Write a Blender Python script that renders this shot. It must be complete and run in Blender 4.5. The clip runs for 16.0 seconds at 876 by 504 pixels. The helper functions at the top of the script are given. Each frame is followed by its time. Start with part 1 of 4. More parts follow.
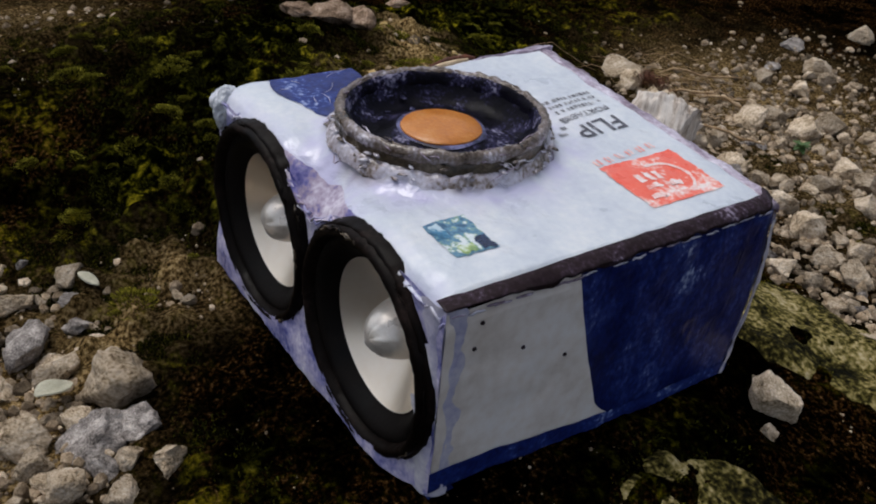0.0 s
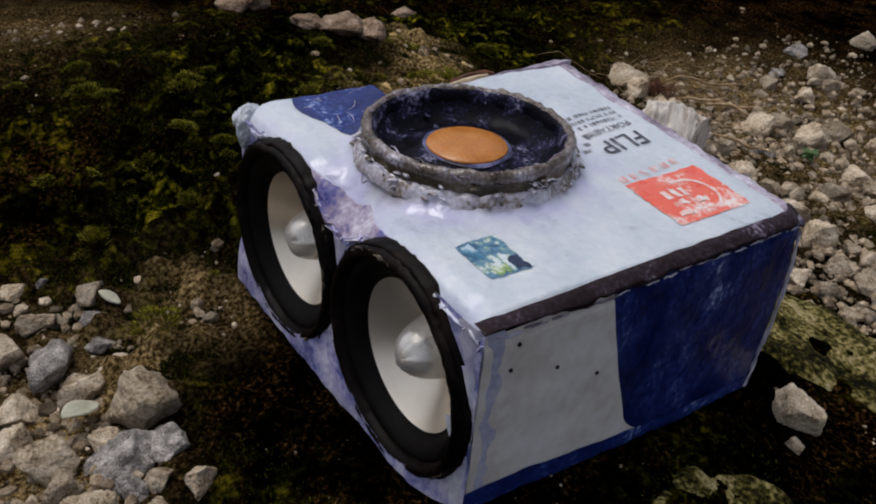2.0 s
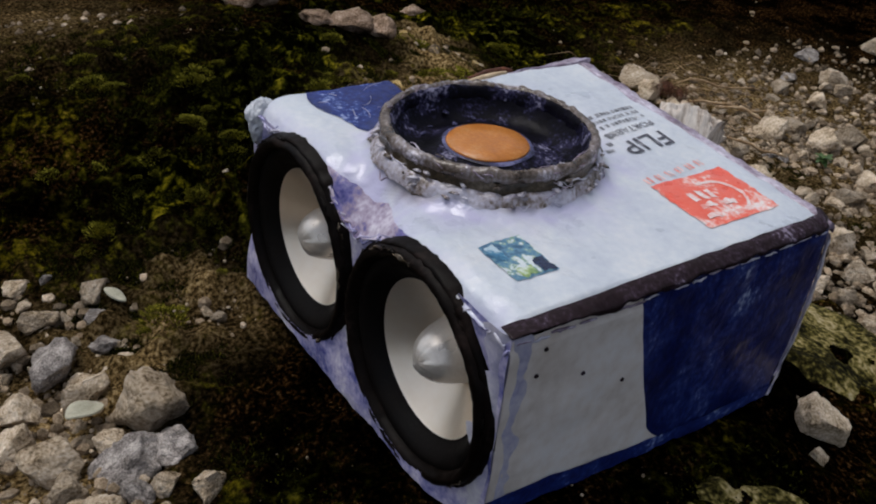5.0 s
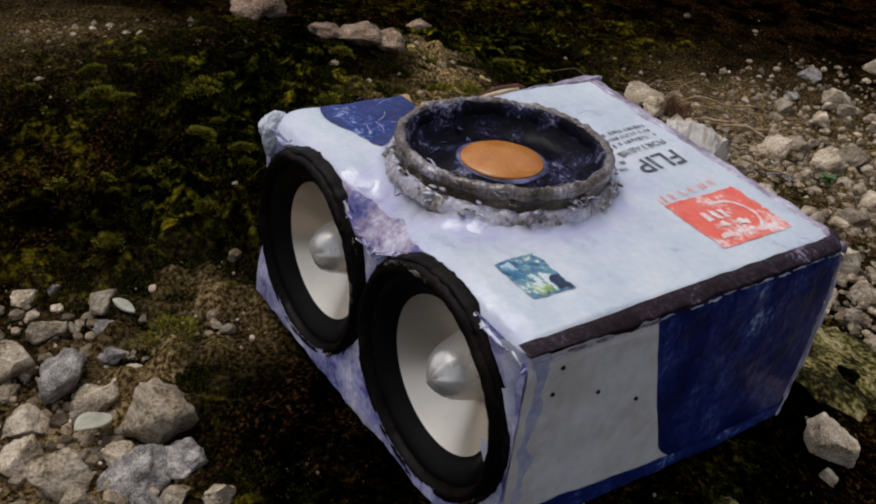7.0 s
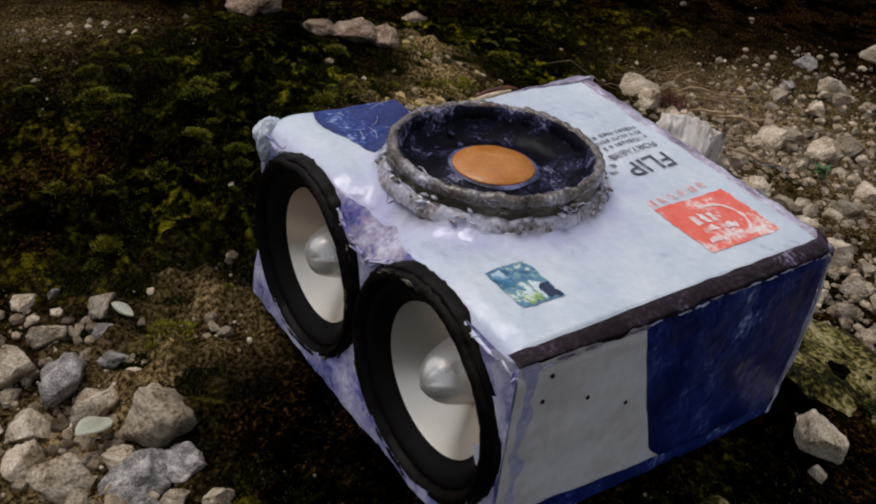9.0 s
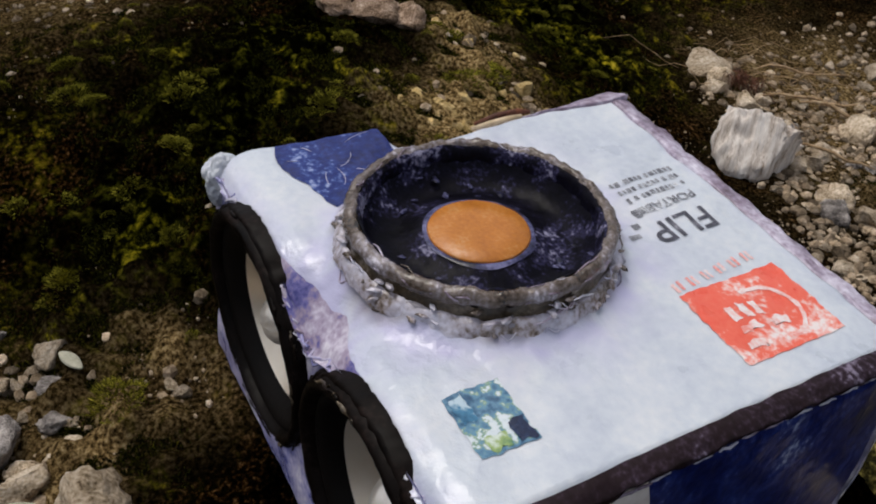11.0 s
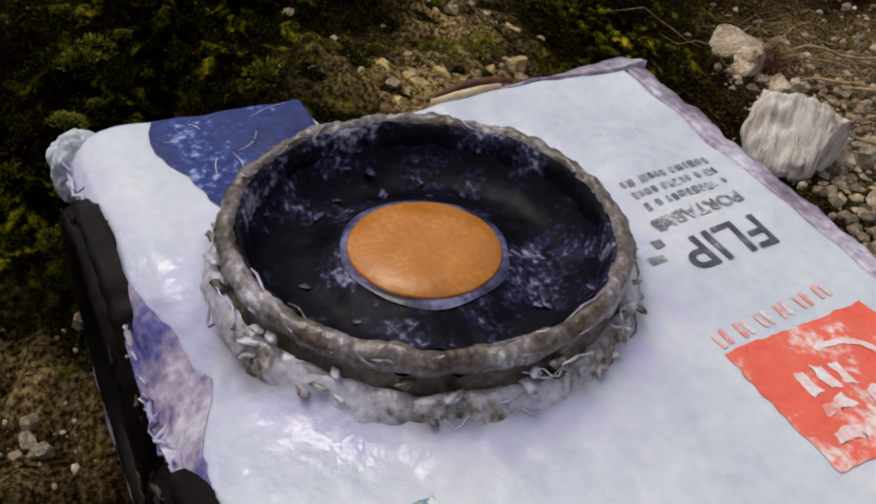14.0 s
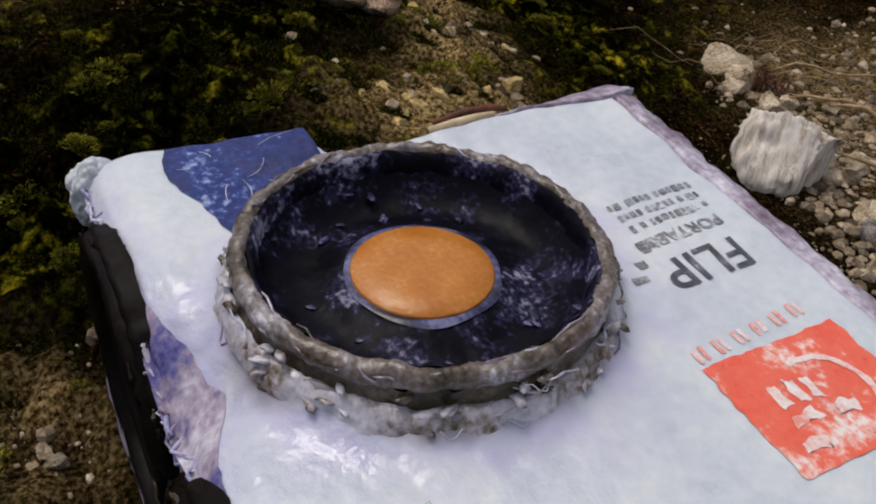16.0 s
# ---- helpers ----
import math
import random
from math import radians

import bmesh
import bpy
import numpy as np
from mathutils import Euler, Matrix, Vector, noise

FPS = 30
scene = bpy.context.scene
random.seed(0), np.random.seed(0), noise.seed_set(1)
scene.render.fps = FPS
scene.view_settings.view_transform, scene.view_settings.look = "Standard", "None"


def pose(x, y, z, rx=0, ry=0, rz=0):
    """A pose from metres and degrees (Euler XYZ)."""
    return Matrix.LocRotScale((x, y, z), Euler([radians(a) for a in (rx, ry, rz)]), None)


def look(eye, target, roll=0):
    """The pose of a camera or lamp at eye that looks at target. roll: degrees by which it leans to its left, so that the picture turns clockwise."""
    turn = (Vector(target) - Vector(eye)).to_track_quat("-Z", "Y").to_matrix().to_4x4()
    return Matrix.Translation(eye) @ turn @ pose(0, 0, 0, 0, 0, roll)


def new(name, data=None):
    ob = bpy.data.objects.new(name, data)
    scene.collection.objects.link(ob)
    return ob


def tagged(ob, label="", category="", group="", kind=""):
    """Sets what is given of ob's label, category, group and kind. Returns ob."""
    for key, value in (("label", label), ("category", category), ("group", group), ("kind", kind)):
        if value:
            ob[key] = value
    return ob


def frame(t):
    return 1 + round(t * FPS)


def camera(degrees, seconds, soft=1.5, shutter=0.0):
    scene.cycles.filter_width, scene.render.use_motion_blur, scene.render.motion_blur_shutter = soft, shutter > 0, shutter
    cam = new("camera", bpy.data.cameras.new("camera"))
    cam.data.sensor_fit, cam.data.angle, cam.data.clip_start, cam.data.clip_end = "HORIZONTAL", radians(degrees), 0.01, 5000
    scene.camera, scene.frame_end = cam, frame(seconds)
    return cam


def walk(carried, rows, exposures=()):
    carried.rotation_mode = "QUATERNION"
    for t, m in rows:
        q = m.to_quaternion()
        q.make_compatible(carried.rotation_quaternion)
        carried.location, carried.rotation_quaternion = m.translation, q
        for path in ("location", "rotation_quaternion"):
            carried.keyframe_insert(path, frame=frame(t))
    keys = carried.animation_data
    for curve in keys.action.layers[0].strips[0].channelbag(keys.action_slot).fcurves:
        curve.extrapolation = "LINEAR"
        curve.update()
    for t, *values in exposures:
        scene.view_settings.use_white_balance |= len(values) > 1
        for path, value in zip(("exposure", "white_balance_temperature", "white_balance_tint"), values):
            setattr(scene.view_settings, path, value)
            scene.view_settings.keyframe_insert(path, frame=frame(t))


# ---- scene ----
cam = camera(52.4, 16.0, soft=2.0)
PATH = [
    (0, (0.1861, -0.1434, 0.2614), (0.0507, -0.0434, 0.1535), 5.43),
    (0.5, (0.1741, -0.1444, 0.2673), (0.0377, -0.0441, 0.1608), 4.39),
    (1, (0.1701, -0.1466, 0.2672), (0.0336, -0.0452, 0.1619), 5.07),
    (1.5, (0.1740, -0.1501, 0.2626), (0.0375, -0.0489, 0.1571), 5.22),
    (2, (0.1750, -0.1542, 0.2664), (0.0402, -0.0528, 0.1590), 5.21),
    (2.5, (0.1718, -0.1566, 0.2656), (0.0361, -0.0551, 0.1594), 5.42),
    (3, (0.1653, -0.1579, 0.2585), (0.0306, -0.0567, 0.1506), 5.66),
    (3.5, (0.1630, -0.1530, 0.2616), (0.0280, -0.0514, 0.1545), 6.05),
    (3.7, (0.1637, -0.1557, 0.2599), (0.0284, -0.0540, 0.1532), 6.08),
    (5.8, (0.1609, -0.1568, 0.2578), (0.0268, -0.0541, 0.1506), 6.21),
    (6, (0.1604, -0.1582, 0.2566), (0.0260, -0.0552, 0.1501), 6.53),
    (6.5, (0.1583, -0.1609, 0.2573), (0.0238, -0.0571, 0.1517), 7.22),
    (7, (0.1576, -0.1622, 0.2596), (0.0222, -0.0585, 0.1550), 7.00),
    (7.5, (0.1610, -0.1631, 0.2575), (0.0258, -0.0600, 0.1521), 7.23),
    (8, (0.1624, -0.1617, 0.2593), (0.0267, -0.0585, 0.1547), 7.04),
    (8.2, (0.1613, -0.1614, 0.2615), (0.0267, -0.0578, 0.1560), 6.97),
    (10.3, (0.1471, -0.1376, 0.2839), (0.0141, -0.0406, 0.1702), 5.84),
    (10.5, (0.1401, -0.1257, 0.2851), (0.0064, -0.0339, 0.1680), 5.33),
    (11, (0.1014, -0.0765, 0.2776), (-0.0336, 0.0068, 0.1559), 4.57),
    (11.5, (0.0824, -0.0523, 0.2670), (-0.0505, 0.0335, 0.1446), 5.81),
    (12, (0.0766, -0.0551, 0.2647), (-0.0586, 0.0282, 0.1431), 5.23),
    (12.5, (0.0749, -0.0478, 0.2616), (-0.0615, 0.0330, 0.1396), 4.04),
    (13, (0.0701, -0.0310, 0.2469), (-0.0666, 0.0472, 0.1237), 3.46),
    (13.5, (0.0409, -0.0161, 0.2286), (-0.0922, 0.0658, 0.1037), 4.74),
    (14, (0.0379, -0.0163, 0.2232), (-0.0972, 0.0656, 0.1005), 5.17),
    (14.5, (0.0350, -0.0161, 0.2271), (-0.0998, 0.0654, 0.1039), 5.15),
    (15, (0.0421, -0.0186, 0.2307), (-0.0939, 0.0628, 0.1088), 4.84),
    (15.5, (0.0457, -0.0204, 0.2321), (-0.0906, 0.0622, 0.1111), 5.15),
    (16, (0.0461, -0.0208, 0.2347), (-0.0901, 0.0616, 0.1136), 5.00),
]
walk(cam, [(t, look(eye, target, roll)) for t, eye, target, roll in PATH], [(0.0, -0.06, 6250, 10), (0.5, -0.2, 6250, 10), (8.2, -0.2, 6250, 10), (10.4, -0.24, 6350, 10), (11.3, 0.0, 6500, 10), (12.5, -0.03, 6550, 10), (13.5, -0.14, 6600, 10), (16.0, -0.14, 6600, 10)])

# ---- light: bright hazy sky, soft high sun over the far side of the box ----
SUN_EL, SUN_AZ = 68.0, 205.0          # elevation, and direction towards the sun, degrees anticlockwise from +x
world = bpy.data.worlds.new("sky")
scene.world = world
world.use_nodes = True
wn = world.node_tree.nodes
sky = wn.new("ShaderNodeTexSky")
sky.sky_type, sky.sun_disc = "NISHITA", False
sky.sun_elevation, sky.sun_rotation = radians(SUN_EL), radians(90 - SUN_AZ)
sky.air_density, sky.dust_density, sky.ozone_density = 0.8, 4.0, 0.6
haze = wn.new("ShaderNodeHueSaturation")
haze.inputs["Saturation"].default_value = 0.45
world.node_tree.links.new(sky.outputs[0], haze.inputs["Color"])
world.node_tree.links.new(haze.outputs[0], wn["Background"].inputs[0])
wn["Background"].inputs[1].default_value = 0.14
sun = new("sun", bpy.data.lights.new("sun", "SUN"))
sun.data.energy, sun.data.angle, sun.data.color = 0.95, radians(24), (1.0, 0.94, 0.84)
a, e = radians(SUN_AZ), radians(SUN_EL)
sun.matrix_world = look((math.cos(a) * math.cos(e) * 4, math.sin(a) * math.cos(e) * 4, math.sin(e) * 4), (0, 0, 0))

# ---- materials ----


def material(name, stops, scale=60.0, rough=(0.6, 0.9), bump=0.3, bump_scale=300.0, metal=0.0, coat=0.0, fine=0.35, vary=0.0, spec=0.4, island=False, depth=0.001, coat_rough=0.2, tint=None, stretch=None, wrinkle=0.0):
    """stops: (position, colour) along a two-scale noise. vary: brightness change from piece to piece."""
    m = bpy.data.materials.new(name)
    m.use_nodes = True
    nt = m.node_tree
    N, L = nt.nodes, nt.links
    p = N["Principled BSDF"]
    tc = N.new("ShaderNodeTexCoord")
    info = N.new("ShaderNodeObjectInfo")
    geo = N.new("ShaderNodeNewGeometry")
    rnd = geo.outputs["Random Per Island"] if island else info.outputs["Random"]
    shift = N.new("ShaderNodeVectorMath")
    shift.operation = "MULTIPLY_ADD"
    shift.inputs[0].default_value = (1, 1, 1)
    comb = N.new("ShaderNodeCombineXYZ")
    L.new(rnd, comb.inputs[0]), L.new(rnd, comb.inputs[1])
    L.new(comb.outputs[0], shift.inputs[0])
    shift.inputs[1].default_value = (3.7, 9.1, 1.3)
    along = N.new("ShaderNodeVectorMath")
    along.operation = "MULTIPLY"
    along.inputs[1].default_value = stretch or (1, 1, 1)
    L.new(tc.outputs["Object"], along.inputs[0]), L.new(along.outputs[0], shift.inputs[2])
    big = N.new("ShaderNodeTexNoise")
    big.inputs["Scale"].default_value, big.inputs["Detail"].default_value = scale, 6
    small = N.new("ShaderNodeTexNoise")
    small.inputs["Scale"].default_value, small.inputs["Detail"].default_value = scale * 9, 4
    for n in (big, small):
        L.new(shift.outputs[0], n.inputs["Vector"])
    mix = N.new("ShaderNodeMix")
    mix.inputs[0].default_value = fine
    L.new(big.outputs["Fac"], mix.inputs[2]), L.new(small.outputs["Fac"], mix.inputs[3])
    ramp = N.new("ShaderNodeValToRGB")
    while len(ramp.color_ramp.elements) < len(stops):
        ramp.color_ramp.elements.new(0.5)
    for el, (at, c) in zip(ramp.color_ramp.elements, stops):
        el.position, el.color = at, (*c, 1)
    wide = N.new("ShaderNodeMapRange")
    wide.inputs["From Min"].default_value, wide.inputs["From Max"].default_value = 0.5 - 0.5 / 1.5, 0.5 + 0.5 / 1.5
    L.new(mix.outputs[0], wide.inputs["Value"]), L.new(wide.outputs[0], ramp.inputs[0])
    col = ramp.outputs[0]
    if tint:
        at = N.new("ShaderNodeAttribute")
        at.attribute_name = "tint"
        over = N.new("ShaderNodeMix")
        over.data_type = "RGBA"
        over.inputs[7].default_value = (*tint, 1)
        L.new(at.outputs["Fac"], over.inputs[0]), L.new(col, over.inputs[6])
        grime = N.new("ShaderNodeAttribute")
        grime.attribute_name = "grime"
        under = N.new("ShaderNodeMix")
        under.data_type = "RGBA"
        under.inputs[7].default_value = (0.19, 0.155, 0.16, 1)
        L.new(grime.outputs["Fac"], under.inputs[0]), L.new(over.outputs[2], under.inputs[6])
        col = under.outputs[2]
    if vary:
        hsv = N.new("ShaderNodeHueSaturation")
        mp = N.new("ShaderNodeMapRange")
        mp.inputs["To Min"].default_value, mp.inputs["To Max"].default_value = 1 - vary, 1 + vary
        L.new(rnd, mp.inputs["Value"]), L.new(mp.outputs[0], hsv.inputs["Value"]), L.new(col, hsv.inputs["Color"])
        col = hsv.outputs[0]
    L.new(col, p.inputs["Base Color"])
    rr = N.new("ShaderNodeMapRange")
    rr.inputs["From Min"].default_value, rr.inputs["From Max"].default_value = 0.3, 0.7
    rr.inputs["To Min"].default_value, rr.inputs["To Max"].default_value = rough
    L.new(big.outputs["Fac"], rr.inputs["Value"]), L.new(rr.outputs[0], p.inputs["Roughness"])
    p.inputs["Metallic"].default_value, p.inputs["Specular IOR Level"].default_value = metal, spec
    p.inputs["Coat Weight"].default_value, p.inputs["Coat Roughness"].default_value = coat, coat_rough
    if bump:
        bn = N.new("ShaderNodeTexNoise")
        bn.inputs["Scale"].default_value, bn.inputs["Detail"].default_value = bump_scale, 5
        bn.inputs["Distortion"].default_value = wrinkle
        L.new(shift.outputs[0], bn.inputs["Vector"])
        b = N.new("ShaderNodeBump")
        b.inputs["Strength"].default_value, b.inputs["Distance"].default_value = bump, depth
        L.new(bn.outputs["Fac"], b.inputs["Height"]), L.new(b.outputs[0], p.inputs["Normal"])
        if coat:
            L.new(b.outputs[0], p.inputs["Coat Normal"])
    return m


WHITE = material("glue_coated_white_card", [(0.3, (0.51, 0.555, 0.635)), (0.5, (0.585, 0.63, 0.69)), (0.72, (0.68, 0.705, 0.735))], 35, (0.24, 0.5), 0.75, 75, coat=0.5, depth=0.0028, coat_rough=0.12, wrinkle=0.1, tint=(0.50, 0.49, 0.69))
CARD = material("plain_white_card", [(0.28, (0.66, 0.58, 0.51)), (0.5, (0.80, 0.73, 0.67)), (0.62, (0.84, 0.79, 0.75)), (0.8, (0.88, 0.86, 0.85))], 24, (0.4, 0.65), 0.2, 30, coat=0.15, depth=0.0012, wrinkle=0.3)
MAUVE = material("mauve_grey_glue", [(0.28, (0.10, 0.06, 0.075)), (0.45, (0.26, 0.20, 0.27)), (0.58, (0.44, 0.38, 0.48)), (0.72, (0.66, 0.62, 0.72)), (0.82, (0.80, 0.79, 0.84))], 40, (0.25, 0.5), 0.8, 110, coat=0.4, depth=0.0014, fine=0.4)
LILAC = material("milky_lilac_glue", [(0.28, (0.07, 0.08, 0.30)), (0.42, (0.24, 0.24, 0.48)), (0.55, (0.46, 0.43, 0.63)), (0.66, (0.64, 0.61, 0.72)), (0.78, (0.78, 0.78, 0.84))], 45, (0.2, 0.45), 0.8, 130, coat=0.5, depth=0.0014)
PURPLE = material("brown_purple_edge_glue", [(0.3, (0.012, 0.006, 0.006)), (0.52, (0.02, 0.011, 0.014)), (0.66, (0.045, 0.029, 0.043)), (0.82, (0.26, 0.22, 0.30))], 60, (0.4, 0.65), 0.8, 160, coat=0.05, fine=0.45, spec=0.12)
BLUE = material("scuffed_blue_card", [(0.3, (0.006, 0.012, 0.085)), (0.52, (0.012, 0.026, 0.16)), (0.59, (0.018, 0.04, 0.20)), (0.64, (0.07, 0.11, 0.32)), (0.73, (0.30, 0.36, 0.58))], 50, (0.4, 0.65), 0.6, 200, coat=0.12, fine=0.5, spec=0.25)
BLUESIDE = material("streaked_blue_card", [(0.3, (0.004, 0.008, 0.06)), (0.5, (0.009, 0.018, 0.12)), (0.6, (0.018, 0.035, 0.18)), (0.69, (0.06, 0.085, 0.25)), (0.78, (0.36, 0.42, 0.60))], 55, (0.3, 0.55), 0.6, 160, coat=0.3, fine=0.45, stretch=(1, 1, 0.75), wrinkle=0.6, spec=0.25)
# pale stops paint the film's wrinkle highlights into the red, along with scuffs
RED = material("scuffed_red_print_with_glints", [(0.3, (0.82, 0.10, 0.055)), (0.52, (0.84, 0.15, 0.09)), (0.58, (0.85, 0.36, 0.30)), (0.66, (0.85, 0.74, 0.72))], 55, (0.22, 0.45), 0.6, 62, coat=0.5, depth=0.0018, coat_rough=0.2, wrinkle=0.7, fine=0.3)
PALE = material("pale_print", [(0.35, (0.82, 0.30, 0.25)), (0.48, (0.82, 0.58, 0.55)), (0.65, (0.84, 0.80, 0.80))], 90, (0.3, 0.5), 0.6, 120, coat=0.4)
INK = material("dark_grey_ink", [(0.35, (0.035, 0.035, 0.05)), (0.6, (0.10, 0.10, 0.13)), (0.75, (0.45, 0.45, 0.5))], 200, (0.4, 0.6), 0.3, 250, coat=0.3)
GREYINK = material("faded_grey_ink", [(0.35, (0.10, 0.10, 0.12)), (0.55, (0.30, 0.31, 0.34)), (0.68, (0.65, 0.67, 0.70))], 160, (0.4, 0.6), 0.3, 250, coat=0.3)
REDINK = material("faded_red_ink", [(0.35, (0.80, 0.22, 0.19)), (0.55, (0.80, 0.52, 0.50)), (0.7, (0.78, 0.74, 0.76))], 160, (0.4, 0.6), 0.3, 250, coat=0.3)
# the two near-white stops paint glare over the blue and green print
STICK = material("blue_green_sticker_print", [(0.28, (0.012, 0.04, 0.10)), (0.44, (0.04, 0.12, 0.22)), (0.55, (0.13, 0.28, 0.40)), (0.585, (0.24, 0.36, 0.22)), (0.61, (0.60, 0.68, 0.73)), (0.78, (0.76, 0.79, 0.80))], 40, (0.22, 0.45), 0.6, 90, coat=0.5, fine=0.4)
TEAL = material("teal_print", [(0.35, (0.02, 0.10, 0.20)), (0.55, (0.05, 0.20, 0.34)), (0.68, (0.45, 0.58, 0.66))], 70, (0.22, 0.45), 0.5, 90, coat=0.5)
NAVY = material("navy_print", [(0.35, (0.006, 0.014, 0.05)), (0.58, (0.02, 0.045, 0.12)), (0.72, (0.30, 0.36, 0.46))], 70, (0.22, 0.45), 0.5, 90, coat=0.5)
LIME = material("yellow_green_print", [(0.35, (0.10, 0.22, 0.12)), (0.55, (0.30, 0.42, 0.14)), (0.7, (0.62, 0.70, 0.62))], 70, (0.22, 0.45), 0.5, 90, coat=0.5)
RUBBER = material("dark_brown_rubber", [(0.3, (0.0012, 0.0009, 0.0008)), (0.7, (0.0045, 0.003, 0.0025))], 80, (0.5, 0.7), 0.25, 300, spec=0.12)
CRUST = material("brown_black_crust", [(0.3, (0.0016, 0.001, 0.0008)), (0.58, (0.005, 0.003, 0.0022)), (0.78, (0.022, 0.014, 0.012))], 60, (0.35, 0.6), 0.5, 140, spec=0.08)
BLACK = material("smeared_black_rubber", [(0.3, (0.002, 0.0018, 0.003)), (0.52, (0.005, 0.0045, 0.010)), (0.62, (0.03, 0.028, 0.07)), (0.74, (0.3, 0.29, 0.40))], 70, (0.35, 0.6), 0.7, 150, coat=0.02, spec=0.06)
MILKY = material("ragged_milky_glue", [(0.28, (0.06, 0.042, 0.030)), (0.37, (0.21, 0.165, 0.14)), (0.47, (0.42, 0.38, 0.42)), (0.62, (0.60, 0.58, 0.67)), (0.80, (0.78, 0.76, 0.81))], 62, (0.15, 0.4), 0.8, 110, coat=0.5, depth=0.002, fine=0.35)
GREYGLUE = material("grey_glue_rim", [(0.28, (0.018, 0.011, 0.007)), (0.42, (0.080, 0.055, 0.037)), (0.55, (0.155, 0.122, 0.105)), (0.67, (0.27, 0.24, 0.26)), (0.79, (0.62, 0.59, 0.66))], 75, (0.2, 0.45), 0.9, 130, coat=0.35, depth=0.002, fine=0.4)
CONE = material("satin_silver_white_cone", [(0.3, (0.88, 0.755, 0.60)), (0.7, (0.93, 0.83, 0.70))], 25, (0.30, 0.38), 0.05, 500, metal=0.72)
CAP = material("satin_silver_dust_cap", [(0.3, (0.80, 0.72, 0.63)), (0.7, (0.92, 0.87, 0.80))], 70, (0.24, 0.36), 0.5, 110, metal=0.55, depth=0.0015)
BROWNGLUE = material("brown_old_glue", [(0.3, (0.012, 0.008, 0.004)), (0.5, (0.06, 0.042, 0.022)), (0.68, (0.16, 0.125, 0.085)), (0.8, (0.42, 0.38, 0.34))], 80, (0.3, 0.5), 0.8, 160, coat=0.2, fine=0.4)
BLOTCH = material("blotched_blue_mauve_glue", [(0.30, (0.04, 0.04, 0.20)), (0.41, (0.14, 0.125, 0.34)), (0.5, (0.31, 0.245, 0.35)), (0.6, (0.46, 0.40, 0.52)), (0.74, (0.70, 0.67, 0.75))], 45, (0.22, 0.45), 0.7, 100, coat=0.4, fine=0.35)
SMEAR = material("milky_blue_smear", [(0.35, (0.010, 0.010, 0.028)), (0.5, (0.045, 0.045, 0.12)), (0.68, (0.17, 0.17, 0.32))], 60, (0.3, 0.5), 0.5, 150, coat=0.2, spec=0.3)
ORANGE = material("orange_brown_disc", [(0.3, (0.40, 0.125, 0.012)), (0.55, (0.52, 0.185, 0.022)), (0.78, (0.58, 0.32, 0.14))], 70, (0.3, 0.5), 0.3, 300, coat=0.25)
FILM = material("pale_lilac_film", [(0.3, (0.42, 0.41, 0.58)), (0.5, (0.58, 0.56, 0.66)), (0.72, (0.74, 0.73, 0.77))], 45, (0.25, 0.5), 0.7, 90, coat=0.4, depth=0.0014, wrinkle=0.6)
CLEAR = material("milky_glue_blob", [(0.3, (0.36, 0.38, 0.43)), (0.5, (0.56, 0.59, 0.64)), (0.7, (0.76, 0.78, 0.82))], 60, (0.3, 0.5), 0.6, 110, coat=0.2)
STONE = material("pale_limestone", [(0.28, (0.09, 0.060, 0.034)), (0.40, (0.31, 0.238, 0.155)), (0.56, (0.50, 0.405, 0.295)), (0.75, (0.68, 0.59, 0.475))], 2.6, (0.8, 0.95), 1.0, 8, vary=0.36, spec=0.08, depth=0.003, fine=0.5)
GREYSTONE = material("speckled_grey_stone", [(0.28, (0.06, 0.052, 0.047)), (0.44, (0.19, 0.168, 0.152)), (0.58, (0.35, 0.315, 0.29)), (0.76, (0.60, 0.55, 0.50))], 4, (0.8, 0.95), 1.0, 9, vary=0.25, spec=0.08, fine=0.45, depth=0.003)
WOODY = material("striated_white_stone", [(0.30, (0.26, 0.20, 0.15)), (0.42, (0.58, 0.50, 0.43)), (0.55, (0.76, 0.69, 0.62)), (0.75, (0.84, 0.79, 0.73))], 2.4, (0.7, 0.9), 0.8, 5, spec=0.1, depth=0.0018, stretch=(7, 3, 0.45), fine=0.4)
MOSSROCK = material("moss_stained_rock", [(0.34, (0.003, 0.003, 0.001)), (0.44, (0.024, 0.020, 0.005)), (0.52, (0.10, 0.085, 0.022)), (0.60, (0.26, 0.21, 0.085)), (0.76, (0.46, 0.39, 0.24))], 42, (0.85, 0.95), 1.0, 150, spec=0.05, depth=0.006, fine=0.45)
BROWNSTONE = material("brown_pitted_rock", [(0.28, (0.035, 0.021, 0.012)), (0.42, (0.14, 0.092, 0.058)), (0.56, (0.29, 0.205, 0.145)), (0.76, (0.54, 0.43, 0.34))], 4, (0.8, 0.95), 1.0, 9, vary=0.3, spec=0.08, depth=0.003, fine=0.5)
PEBBLE = material("small_gravel", [(0.3, (0.10, 0.07, 0.042)), (0.55, (0.30, 0.23, 0.155)), (0.75, (0.56, 0.47, 0.36))], 120, (0.85, 0.95), 0.6, 500, vary=0.65, spec=0.08, island=True)
STRAW = material("dry_straw", [(0.3, (0.22, 0.135, 0.065)), (0.6, (0.44, 0.31, 0.18)), (0.8, (0.60, 0.47, 0.32))], 150, (0.7, 0.9), 0.4, 700, vary=0.4, spec=0.1)
LEAF = material("pale_dry_leaf", [(0.3, (0.30, 0.29, 0.21)), (0.7, (0.50, 0.48, 0.37))], 150, (0.5, 0.8), 0.4, 500)
